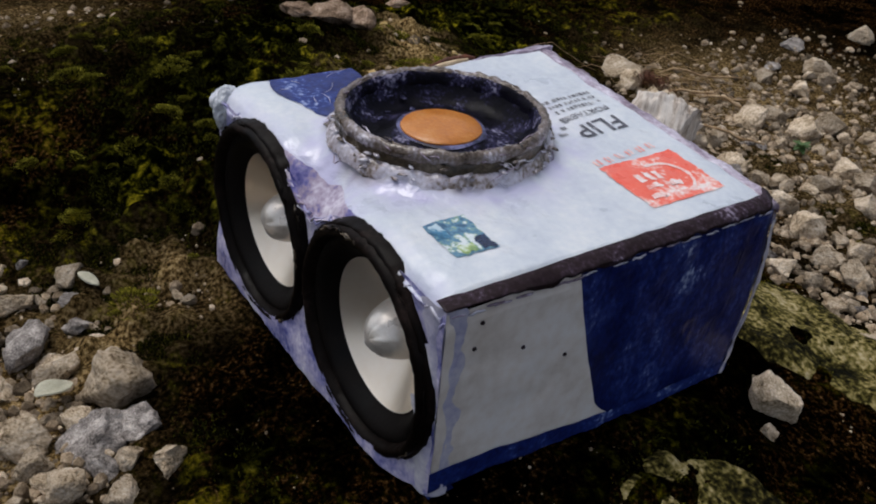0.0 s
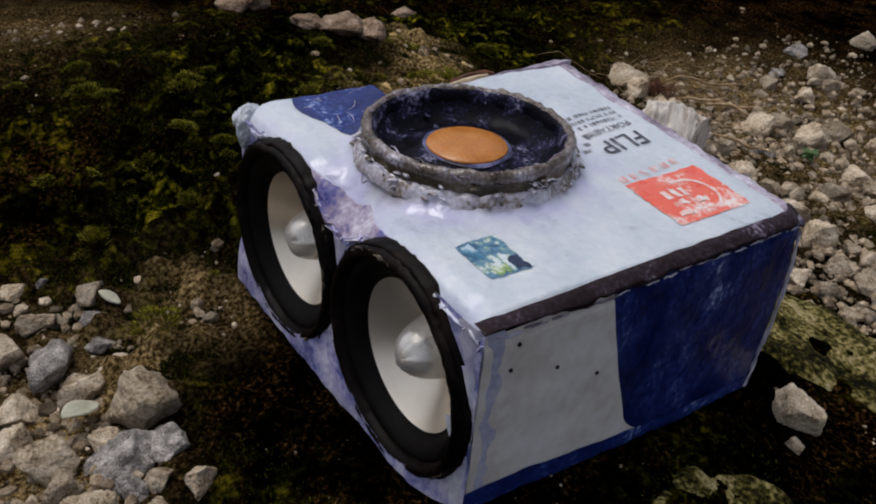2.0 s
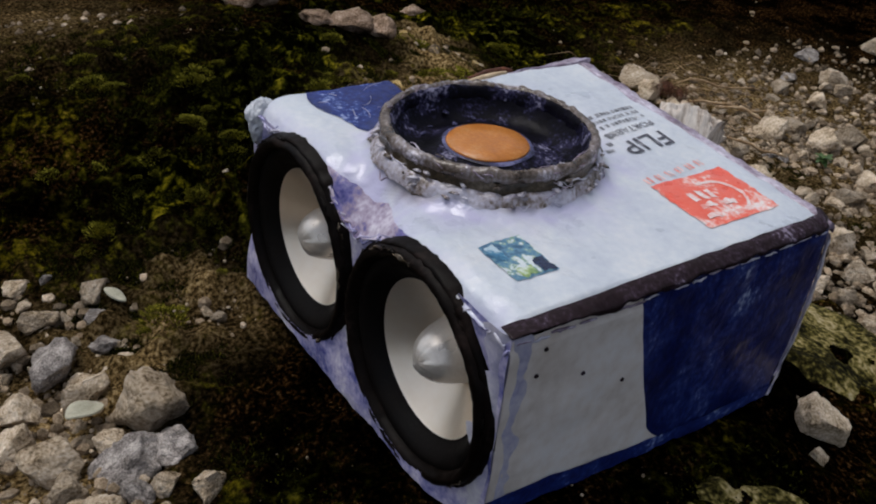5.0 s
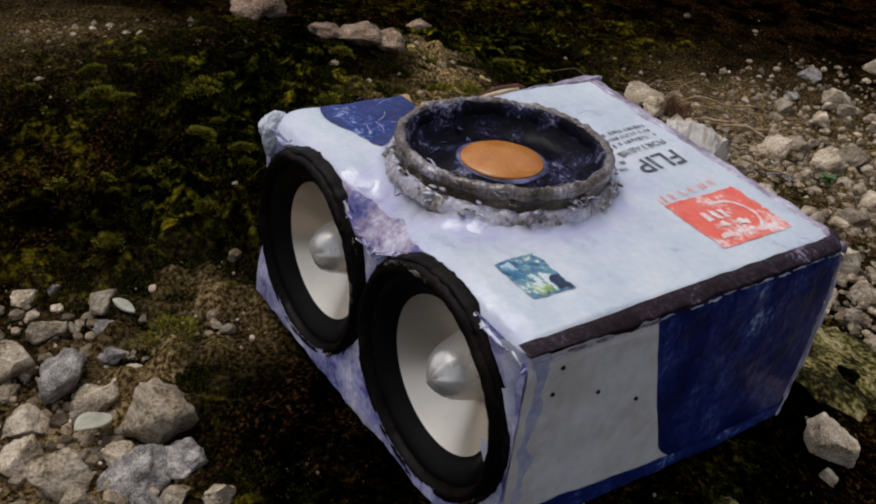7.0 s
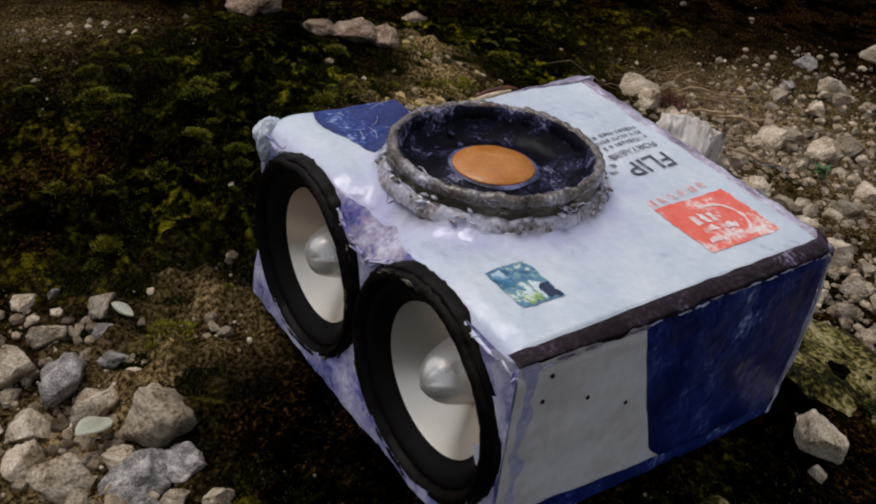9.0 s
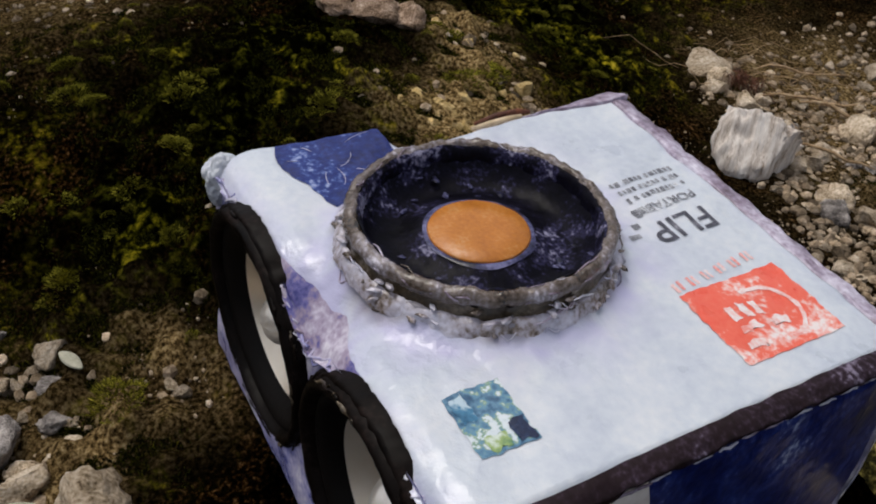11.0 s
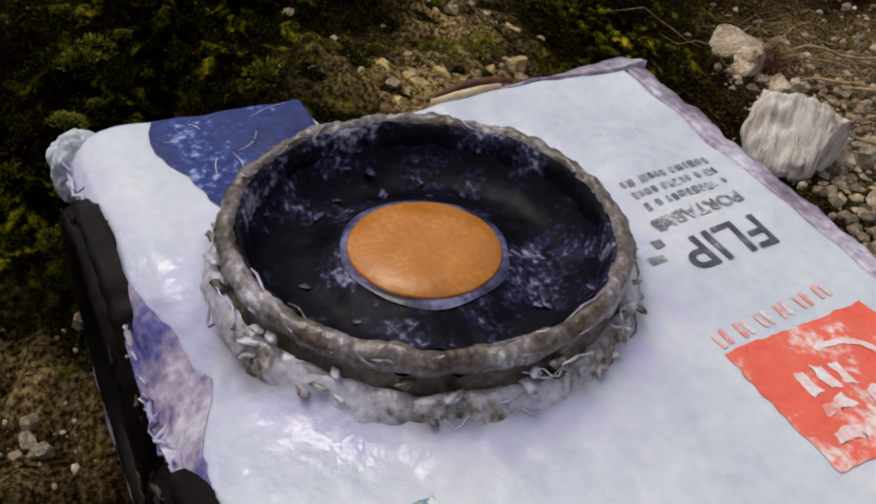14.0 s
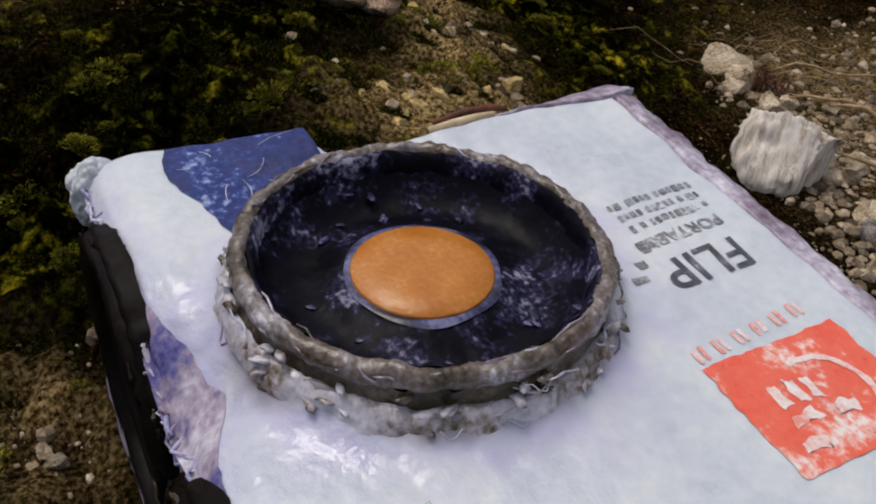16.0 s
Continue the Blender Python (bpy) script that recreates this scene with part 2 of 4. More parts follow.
MOSS = material("moss_shoots", [(0.40, (0.004, 0.0045, 0.0007)), (0.53, (0.030, 0.032, 0.003)), (0.70, (0.145, 0.135, 0.012))], 22, (0.7, 0.95), 0, 100, vary=0.7, spec=0.05, island=True)
CUSHION = material("yellow_green_moss_cushion", [(0.36, (0.012, 0.014, 0.0015)), (0.5, (0.13, 0.122, 0.010)), (0.68, (0.42, 0.37, 0.05))], 5, (0.85, 0.95), 0, 22, vary=0.6, spec=0.05, fine=0.5, island=True)
OCHRE = material("ochre_stone", [(0.28, (0.17, 0.105, 0.03)), (0.42, (0.42, 0.29, 0.11)), (0.58, (0.62, 0.46, 0.21)), (0.75, (0.70, 0.57, 0.36))], 2.6, (0.8, 0.95), 1.0, 8, vary=0.35, spec=0.08, depth=0.002, fine=0.5)
GREEN = material("green_weed_leaf", [(0.3, (0.03, 0.07, 0.016)), (0.7, (0.09, 0.16, 0.04))], 200, (0.45, 0.7), 0.3, 400)
BARK = material("red_brown_bark", [(0.3, (0.05, 0.015, 0.008)), (0.7, (0.20, 0.07, 0.035))], 200, (0.6, 0.85), 0.6, 500)
TIMBER = material("pale_bare_timber", [(0.3, (0.48, 0.35, 0.21)), (0.7, (0.72, 0.57, 0.39))], 200, (0.55, 0.8), 0.4, 600)

# ---- building blocks (lengths inside are decimetres; part() turns them to metres) ----
DM = 0.1


def part(name, bm, mat, parent=None, label="", smooth=True):
    me = bpy.data.meshes.new(name)
    bmesh.ops.scale(bm, vec=(DM, DM, DM), verts=bm.verts)
    bm.to_mesh(me)
    bm.free()
    if smooth:
        me.shade_smooth()
    me.materials.append(mat)
    ob = new(name, me)
    ob.parent = parent
    return tagged(ob, label)


def nz(x, y, z, f, seed=0.0):
    return noise.noise((x * f + seed, y * f - seed, z * f + 2 * seed))


def sheet(nu, nv, at, back=None, hole=None):
    """A grid of at(u, v), u and v from 0 to 1; with back = (dx, dy, dz) it gets a thickness."""
    bm = bmesh.new()
    g = [[bm.verts.new(at(i / nu, j / nv)) for j in range(nv + 1)] for i in range(nu + 1)]
    for i in range(nu):
        for j in range(nv):
            bm.faces.new((g[i][j], g[i + 1][j], g[i + 1][j + 1], g[i][j + 1]))
    if hole:
        bmesh.ops.delete(bm, geom=[v for v in bm.verts if hole(*v.co)], context="VERTS")
    if back:
        rim = [e for e in bm.edges if e.is_boundary]
        ret = bmesh.ops.extrude_edge_only(bm, edges=rim)
        for v in ret["geom"]:
            if isinstance(v, bmesh.types.BMVert):
                v.co += Vector(back)
    bmesh.ops.recalc_face_normals(bm, faces=bm.faces)
    return bm


def lathe(profile, n=96, wob=0.0, seed=0.0, m=None, f=6.0):
    """Turns (r, z) pairs round z. wob: unevenness."""
    bm = bmesh.new()
    rings = []
    for r, z in profile:
        if r == 0:
            rings.append([bm.verts.new((0, 0, z))])
            continue
        ring = []
        for k in range(n):
            c, s = math.cos(2 * math.pi * k / n), math.sin(2 * math.pi * k / n)
            d = wob * (nz(c, s, z * 3, f / 3, seed) + 0.6 * nz(c, s, z * 5 + r, f, seed + 5))
            e = wob * (nz(c, s, r * 4, f / 2, seed + 9) + 0.6 * nz(c, s, r * 6, f * 1.6, seed + 3))
            ring.append(bm.verts.new(((r + d) * c, (r + d) * s, z + e)))
        rings.append(ring)
    for a, b in zip(rings, rings[1:]):
        for k in range(n):
            q = (k + 1) % n
            if len(a) == 1:
                bm.faces.new((a[0], b[k], b[q]))
            elif len(b) == 1:
                bm.faces.new((a[k], a[q], b[0]))
            else:
                bm.faces.new((a[k], a[q], b[q], b[k]))
    bmesh.ops.recalc_face_normals(bm, faces=bm.faces)
    if m:
        bmesh.ops.transform(bm, matrix=m, verts=bm.verts)
    return bm


def strand(points, radius, sides=6):
    """A tapering tube through points."""
    bm = bmesh.new()
    rings = []
    for i, p in enumerate(points):
        p = Vector(p)
        d = (Vector(points[min(i + 1, len(points) - 1)]) - Vector(points[max(i - 1, 0)])).normalized()
        u = d.orthogonal().normalized()
        w = d.cross(u)
        r = radius * (0.35 + 0.65 * math.sin(math.pi * (i + 0.5) / len(points)))
        rings.append([bm.verts.new(p + r * (math.cos(6.283 * k / sides) * u + math.sin(6.283 * k / sides) * w)) for k in range(sides)])
    for a, b in zip(rings, rings[1:]):
        for k in range(sides):
            bm.faces.new((a[k], a[(k + 1) % sides], b[(k + 1) % sides], b[k]))
    bm.faces.new(rings[0]), bm.faces.new(rings[-1])
    bmesh.ops.recalc_face_normals(bm, faces=bm.faces)
    return bm


def smoothstep(a, b, x):
    t = min(1, max(0, (x - a) / (b - a)))
    return t * t * (3 - 2 * t)


# ---- ground ----
HILLS = [
    (-2.29, -0.644, -0.268),
    (-1.978, -0.235, -0.211),
    (-2.762, 0.173, 0.007),
    (-3.268, -0.166, 0.31),
    (-3.126, 0.152, 0.196),
    (-3.415, 1.211, 0.094),
    (-4.185, 1.846, 0.36),
    (-4.822, -0.094, 0.136),
    (-4.104, 5.479, -0.07),
    (-2.431, 5.402, -0.126),
    (-2.441, 5.092, 0.058),
    (0.245, 1.879, 0.009),
    (-0.3, 0.3, 0.179),
    (-1.6, 0.3, -0.027),
    (-0.3, 1.4, 0.102),
    (-1.5, 1.4, 0.003),
    (-1, 0.8, 0.161),
    (0.3, -0.3, 0.058),
    (-0.9, -0.3, 0.083),
]


def relief(x, y):
    """Height of the ground's large shape; numpy arrays or numbers, decimetres."""
    z = -0.4035 + -0.0415 * 9 * np.tanh(x / 9) + -0.0264 * 9 * np.tanh(y / 9)
    for cx, cy, h in HILLS:
        z = z + h * np.exp(-((x - cx) ** 2 + (y - cy) ** 2) / 3.38)
    return z


def blob(x, y, cx, cy, rx, ry, turn=0.0):
    c, s = math.cos(turn), math.sin(turn)
    u, v = ((x - cx) * c + (y - cy) * s) / rx, (-(x - cx) * s + (y - cy) * c) / ry
    return np.exp(-(u * u + v * v))


def rough_noise(x, y, f, seed):
    return np.array([noise.noise((a * f + seed, b * f - seed, seed)) for a, b in zip(x.ravel(), y.ravel())]).reshape(x.shape)


def mossy(x, y):
    return (blob(x, y, -3.6, 0.4, 1.5, 1.0, 0.3) + 0.6 * blob(x, y, -2.6, -0.75, 0.5, 0.4) + 0.8 * blob(x, y, -4.6, 2.6, 1.6, 1.6) + 0.6 * blob(x, y, -5.5, 5.0, 1.3, 1.6) + 0.9 * blob(x, y, -4.2, 3.6, 0.9, 0.9) + 0.9 * blob(x, y, -2.9, 1.5, 0.5, 0.5) + 1.2 * blob(x, y, -3.3, 1.05, 0.3, 0.35) + 0.9 * blob(x, y, -3.6, 2.1, 0.4, 0.25)
            + 0.8 * blob(x, y, -0.3, 2.7, 0.6, 0.45) + 0.7 * blob(x, y, 0.6, 1.1, 0.6, 0.5) + 0.55 * blob(x, y, -0.6, -0.5, 0.7, 0.3) + 0.45 * blob(x, y, -1.7, -0.55, 0.6, 0.35) + 0.6 * blob(x, y, -2.2, -0.55, 0.4, 0.28) + 0.5 * blob(x, y, -2.3, 0.2, 0.6, 0.6) + 0.6 * blob(x, y, -1.9, 4.6, 0.35, 0.4) + 0.6 * blob(x, y, -0.9, 4.4, 0.4, 0.3))


def sandy(x, y):
    return (0.8 * blob(x, y, -1.95, -0.25, 0.30, 0.18, 0.3) + 0.25 * blob(x, y, -1.98, -0.42, 0.35, 0.22) + 0.6 * blob(x, y, -1.75, -0.62, 0.26, 0.11, -0.4) + 1.7 * blob(x, y, -2.98, 1.9, 0.34, 0.5) + 0.35 * blob(x, y, -3.6, 5.6, 0.8, 0.8) + 0.8 * blob(x, y, -3.45, 2.2, 0.22, 0.4, 0.5) + 0.9 * blob(x, y, -3.5, 2.25, 0.5, 0.16, 0.2) + 1.0 * blob(x, y, -4.1, 2.5, 0.35, 0.3)
            + 0.35 * blob(x, y, -5.9, -0.1, 1.2, 0.7) + 0.6 * blob(x, y, -2.2, 5.6, 1.6, 1.2, -0.6) + 0.9 * blob(x, y, -1.5, -1.15, 0.65, 0.34, -0.2))


def graded(lo, hi, step, far):
    mid = np.arange(lo, hi + step / 2, step)
    grow = np.cumsum(step * 1.22 ** np.arange(1, 60))
    grow = grow[grow < far]
    return np.r_[lo - grow[::-1], mid, hi + grow]


gx, gy = graded(-6.2, 1.6, 0.028, 8000), graded(-2.0, 7.2, 0.028, 8000)
X, Y = np.meshgrid(gx, gy, indexing="ij")
Z = relief(X, Y)
near = (X > -7) & (X < 2.2) & (Y > -2.6) & (Y < 9)
n1, n2, n3 = np.zeros_like(X), np.zeros_like(X), np.zeros_like(X)
n1[near] = rough_noise(X[near], Y[near], 2.2, 3.0)
n2[near] = rough_noise(X[near], Y[near], 6.5, 8.0)
n3[near] = rough_noise(X[near], Y[near], 17.0, 5.0)
MO = np.clip(mossy(X, Y) * (0.75 + 0.9 * n1 + 0.5 * n2), 0, 1)
SA = np.clip(sandy(X, Y) * (0.9 + 0.7 * n1 + 0.6 * n2), 0, 1)
lump = MO * (0.4 + np.clip(n2, -0.2, 1))
Z = Z + 0.025 * n1 + 0.024 * n2 + 0.09 * lump + 0.014 * n3 * (0.8 + 0.9 * MO)
verts = np.stack([X, Y, Z], -1).reshape(-1, 3) * DM
ni, nj = X.shape
idx = np.arange(ni * nj).reshape(ni, nj)
quads = np.stack([idx[:-1, :-1], idx[1:, :-1], idx[1:, 1:], idx[:-1, 1:]], -1).reshape(-1, 4)
gm = bpy.data.meshes.new("ground")
gm.vertices.add(len(verts)), gm.vertices.foreach_set("co", verts.ravel())
gm.loops.add(quads.size), gm.loops.foreach_set("vertex_index", quads.ravel())
gm.polygons.add(len(quads)), gm.polygons.foreach_set("loop_start", np.arange(0, quads.size, 4))
gm.update(calc_edges=True)
gm.shade_smooth()
for nm, arr in (("moss", MO), ("sand", SA)):
    gm.attributes.new(nm, "FLOAT", "POINT").data.foreach_set("value", arr.astype(np.float32).ravel())


def ground_material():
    m = bpy.data.materials.new("mossy_soil")
    m.use_nodes = True
    N, L = m.node_tree.nodes, m.node_tree.links
    p = N["Principled BSDF"]
    tc = N.new("ShaderNodeTexCoord")

    def tex(scale, detail=6):
        t = N.new("ShaderNodeTexNoise")
        t.inputs["Scale"].default_value, t.inputs["Detail"].default_value = scale, detail
        t.inputs["Roughness"].default_value = 0.65
        L.new(tc.outputs["Object"], t.inputs["Vector"])
        return t.outputs["Fac"]

    def ramp(fac, *stops):
        r = N.new("ShaderNodeValToRGB")
        while len(r.color_ramp.elements) < len(stops):
            r.color_ramp.elements.new(0.5)
        for el, (at, c) in zip(r.color_ramp.elements, stops):
            el.position, el.color = at, (*c, 1)
        L.new(fac, r.inputs[0])
        return r.outputs[0]

    def blend(fac, a, b):
        x = N.new("ShaderNodeMix")
        x.data_type = "RGBA"
        L.new(fac, x.inputs[0]), L.new(a, x.inputs[6]), L.new(b, x.inputs[7])
        return x.outputs[2]

    def attribute(nm):
        a = N.new("ShaderNodeAttribute")
        a.attribute_name = nm
        return a.outputs["Fac"]

    fine, mid = tex(420), tex(70)
    coarse = tex(28)
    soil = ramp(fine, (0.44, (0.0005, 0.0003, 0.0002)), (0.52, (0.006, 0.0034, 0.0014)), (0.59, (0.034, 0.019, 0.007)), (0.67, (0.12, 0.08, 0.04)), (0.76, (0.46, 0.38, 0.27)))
    # coarse patches scale the soil from near black to warmer and brighter
    soil_tone = ramp(coarse, (0.45, (0.05, 0.04, 0.03)), (0.61, (1.35, 1.1, 0.85)))
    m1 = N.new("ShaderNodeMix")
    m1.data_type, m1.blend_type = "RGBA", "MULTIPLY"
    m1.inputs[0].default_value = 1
    L.new(soil, m1.inputs[6]), L.new(soil_tone, m1.inputs[7])
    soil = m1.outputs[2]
    both = N.new("ShaderNodeMix")
    both.inputs[0].default_value = 0.5
    L.new(mid, both.inputs[2]), L.new(tex(190), both.inputs[3])
    # near-black stops put the shade of gaps between shoots into the moss colour
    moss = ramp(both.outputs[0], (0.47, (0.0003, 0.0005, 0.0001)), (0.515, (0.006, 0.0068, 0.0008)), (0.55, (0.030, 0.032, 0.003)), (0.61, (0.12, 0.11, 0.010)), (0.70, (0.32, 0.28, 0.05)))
    # broad patches scale the moss darker and brighter
    moss_tone = ramp(tex(13, 3), (0.42, (0.08, 0.09, 0.08)), (0.51, (0.8, 0.8, 0.7)), (0.60, (3.4, 2.9, 1.5)))
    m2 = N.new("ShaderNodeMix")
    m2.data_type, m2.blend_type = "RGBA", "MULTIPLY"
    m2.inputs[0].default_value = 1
    L.new(moss, m2.inputs[6]), L.new(moss_tone, m2.inputs[7])
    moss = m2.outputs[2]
    sand = ramp(fine, (0.38, (0.024, 0.014, 0.005)), (0.48, (0.17, 0.108, 0.04)), (0.57, (0.42, 0.29, 0.13)), (0.70, (0.68, 0.53, 0.30)))
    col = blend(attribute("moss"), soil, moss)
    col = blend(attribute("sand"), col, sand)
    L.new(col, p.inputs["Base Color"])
    p.inputs["Roughness"].default_value, p.inputs["Specular IOR Level"].default_value = 0.95, 0.0
    b = N.new("ShaderNodeBump")
    b.inputs["Strength"].default_value, b.inputs["Distance"].default_value = 1.0, 0.006
    L.new(tex(230, 8), b.inputs["Height"]), L.new(b.outputs[0], p.inputs["Normal"])
    return m


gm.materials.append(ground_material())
ground = tagged(new("ground", gm), "dark mossy soil with sandy patches and gravel", "ground", kind="structure")

# ---- the homemade loudspeaker ----
H = 0.9
RX, RY = -1.03, 0.655         # centre of the round radiator on the top
speaker = new("portable_loudspeaker")
tagged(speaker, "homemade loudspeaker box of glue-smeared white and blue card, on mossy soil", "loudspeaker")


def left_edge(y):
    x = -1.965 + 0.08 * smoothstep(0.1, 0.64, y) + 0.20 * smoothstep(0.645, 0.725, y) + 0.07 * smoothstep(1.2, 1.75, y)
    return x + 0.012 * nz(y, 0, 0, 9)


def back_edge(x):
    return 1.70 + 0.005 * x + 0.012 * nz(x, 3, 0, 8)


def rise(x, y):
    """The card bows up towards the far corner."""
    return 0.043 * max(0.0, y) * (-x - 0.35) + 0.006


def top_height(x, y):
    r = math.hypot(x - RX, y - RY)
    z = H + rise(x, y) * (1 - smoothstep(0.75, 0.45, r)) + 0.008 * nz(x, y, 0, 4) + 0.004 * nz(x, y, 0, 13) + 0.085 * math.exp(-max(0, r - 0.468) / 0.045)
    edge = min(-x - 0.02, x - left_edge(y), y + 0.005, back_edge(x) - y)
    z -= 0.035 * (1 - smoothstep(0, 0.045, edge)) + 0.03 * (1 - smoothstep(0, 0.11, y))
    z += 0.016 * math.exp(-max(0, r - 0.47) / 0.07) * nz(x, y, 0, 15, 3)
    dip = math.exp(-((x + 0.99) / 0.19) ** 2 - ((y - 0.0) / 0.15) ** 2)
    return z - 0.13 * dip


def top_at(u, v):
    y0 = v * 1.8
    x = left_edge(y0) * (1 - u) - 0.022 * u
    y = v * (back_edge(x) + 0.01) - 0.01 * (1 - v) + (0.012 * nz(x, 7, 0, 7) if v == 0 else 0)
    return x, y, top_height(x, y)


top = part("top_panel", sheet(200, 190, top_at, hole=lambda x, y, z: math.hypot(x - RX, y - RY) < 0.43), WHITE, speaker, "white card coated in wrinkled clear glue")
tint = []
for v in top.data.vertices:
    x, y = v.co.x / DM, v.co.y / DM
    d = math.hypot(x - RX, y - RY)
    k = 0.8 * math.exp(-max(0, d - 0.555) / 0.085) + 0.55 * (1 - smoothstep(0, 0.13, y)) + 0.35 * (1 - smoothstep(0, 0.10, back_edge(x) - y)) + 0.4 * (1 - smoothstep(0, 0.05, -x)) + 0.25 * (1 - smoothstep(0, 0.06, x - left_edge(y)))
    k += 0.75 * math.exp(-((x + 0.99) / 0.2) ** 2 - (y / 0.17) ** 2)
    k *= 0.72 + 0.9 * nz(x, y, 0, 7, 2) + 0.5 * nz(x, y, 0, 19, 3)
    tint.append(min(1, max(0, k)))
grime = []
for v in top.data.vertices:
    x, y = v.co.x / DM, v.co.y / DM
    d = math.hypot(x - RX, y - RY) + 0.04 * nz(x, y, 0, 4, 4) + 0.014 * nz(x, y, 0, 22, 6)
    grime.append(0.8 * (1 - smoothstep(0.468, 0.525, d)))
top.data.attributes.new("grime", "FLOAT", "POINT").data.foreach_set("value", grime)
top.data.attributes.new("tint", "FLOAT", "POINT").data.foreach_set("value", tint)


def print_on_top(name, x0, x1, y0, y1, mat, label="", nu=24, nv=24, ragged=0.006, lift=0.003, parent=None):
    def at(u, v):
        x, y = x0 + u * (x1 - x0), y0 + v * (y1 - y0)
        if u in (0, 1):
            x += ragged * (nz(x, y, 1, 18) + nz(x, y, 2, 40))
        if v in (0, 1):
            y += ragged * (nz(x, y, 3, 18) + nz(x, y, 4, 40))
        return x, y, top_height(x, y) + lift
    return part(name, sheet(nu, nv, at), mat, parent or speaker, label)


# blue corner print, its inner border a slant and an arc
def blue_at(u, v):
    y = 0.255 + v * 0.40
    start = left_edge(min(y, 0.64)) + 0.004
    end = min(-1.40 + 0.05 * nz(y, 5, 0, 5), RX - math.sqrt(max(0.0, 0.46 ** 2 - (y - RY) ** 2)))
    x = start + u * (end - start)
    y += (1 - v) * (-0.045 * math.sin(min(1, u * 1.5) * 3.1416) + 0.12 * max(0, u - 0.55) ** 1.3 + 0.008 * nz(x, 2, 0, 22))
    return x, y, top_height(x, min(y, back_edge(x))) + 0.003


part("blue_print", sheet(40, 30, blue_at), BLUE, speaker, "scuffed blue printed corner")
red = print_on_top("red_square", -0.51, -0.172, 1.12, 1.55, RED, "scuffed red printed square with painted glints", 40, 40, 0.006)
for x0, x1, y0, y1 in ((-0.40, -0.335, 1.215, 1.245), (-0.40, -0.335, 1.265, 1.30), (-0.39, -0.33, 1.315, 1.34), (-0.31, -0.285, 1.20, 1.29), (-0.30, -0.27, 1.33, 1.40), (-0.25, -0.22, 1.18, 1.25)):
    print_on_top("pale_mark", x0, x1, y0, y1, PALE, "pale worn print", 10, 10, 0.014, 0.005, red)


def logo_arc(u, v):
    a = -1.9 + u * 3.6
    q = 0.105 + 0.016 * v + 0.006 * nz(u, v, 0, 12)
    x, y = -0.325 + q * math.sin(a), 1.36 + q * math.cos(a)
    return x, y, top_height(x, y) + 0.005


part("pale_arc", sheet(36, 3, logo_arc), PALE, red, "pale worn curved print")
sticker = print_on_top("small_sticker", -0.455, -0.215, 0.185, 0.375, STICK, "small blue and green printed picture", 30, 30, 0.006)
for x0, x1, y0, y1, mat in ((-0.44, -0.35, 0.20, 0.25, TEAL), (-0.30, -0.225, 0.31, 0.37, NAVY), (-0.275, -0.225, 0.225, 0.285, LIME)):
    print_on_top("printed_patch", x0, x1, y0, y1, mat, "worn patch of coloured print", 10, 10, 0.014, 0.005, sticker)


def lettering(name, body, x, y, height, mat, label):
    """Letters lying on the top: their baseline runs towards -y, their tops point to +x."""
    cu = bpy.data.curves.new(name, "FONT")
    cu.body, cu.size, cu.extrude, cu.offset = body, height * DM * 1.42, 0.0, 0.00012
    tmp = new(name, cu)
    me = bpy.data.meshes.new_from_object(tmp)
    bpy.data.objects.remove(tmp)
    me.materials.clear(), me.materials.append(mat)
    ob = new(name, me)
    ob.matrix_world = Matrix.Translation((x * DM, y * DM, (top_height(x, y - 0.15) + 0.007) * DM)) @ pose(0, 0, 0, 0, 0, -90)
    for v in me.vertices:
        at = ob.matrix_world @ v.co
        v.co.z += top_height(at.x / DM, at.y / DM) * DM + 0.0004 - at.z
    ob.parent = speaker
    return tagged(ob, label)


lettering("word", "FLIP", -0.860, 1.537, 0.112, INK, "bold dark grey printed capitals")
lettering("word", "PORTABLE", -0.955, 1.556, 0.042, GREYINK, "small faded grey capitals")
rng = random.Random(4)
for row, x in enumerate((-1.02, -1.07, -1.12)):
    y = 1.57 + row * 0.008
    while y > 1.30:
        w = rng.uniform(0.010, 0.022)
        print_on_top("text_bar", x, x + rng.uniform(0.022, 0.03), y - w, y, GREYINK, "", 2, 3, 0.002, 0.003)
        y -= w + rng.choice((0.007, 0.007, 0.007, 0.02))
for x, y, w in ((-0.95, 1.32, 0.05), (-0.84, 1.22, 0.05), (-0.89, 1.25, 0.03)):
    print_on_top("text_bar", x, x + 0.026, y - w, y, GREYINK, "", 2, 4, 0.003, 0.003)
for k in range(12):
    y = 1.51 - 0.068 * (k // 2) - 0.023 * (k % 2)
    print_on_top("red_letter_bar", -0.60 + 0.003 * k, -0.555 + 0.003 * k, y - 0.013, y, REDINK, "faded red print", 4, 2, 0.003, 0.003)


# right side: white and blue card under a ragged glued edge
def side_low(y):
    return -0.065 * smoothstep(0.1, 1.0, y) + 0.008 * nz(y, 9, 0, 6)


def card_border(z):
    return 0.60 + 0.27 * (max(0.0, 0.81 - z) / 0.81) ** 1.15 + 0.10 * max(0, (0.14 - z) / 0.14) ** 2


def side_x(y, z):
    return 0.006 * nz(y, z, 0, 5) + 0.003 * nz(y, z, 4, 14) + (0.006 if z < 0.82 else 0)


def side_back(z):
    return 1.70 + 0.06 * math.sin(3.1416 * min(1, max(0, z / 0.9))) + 0.01 * nz(z, 6, 0, 8)


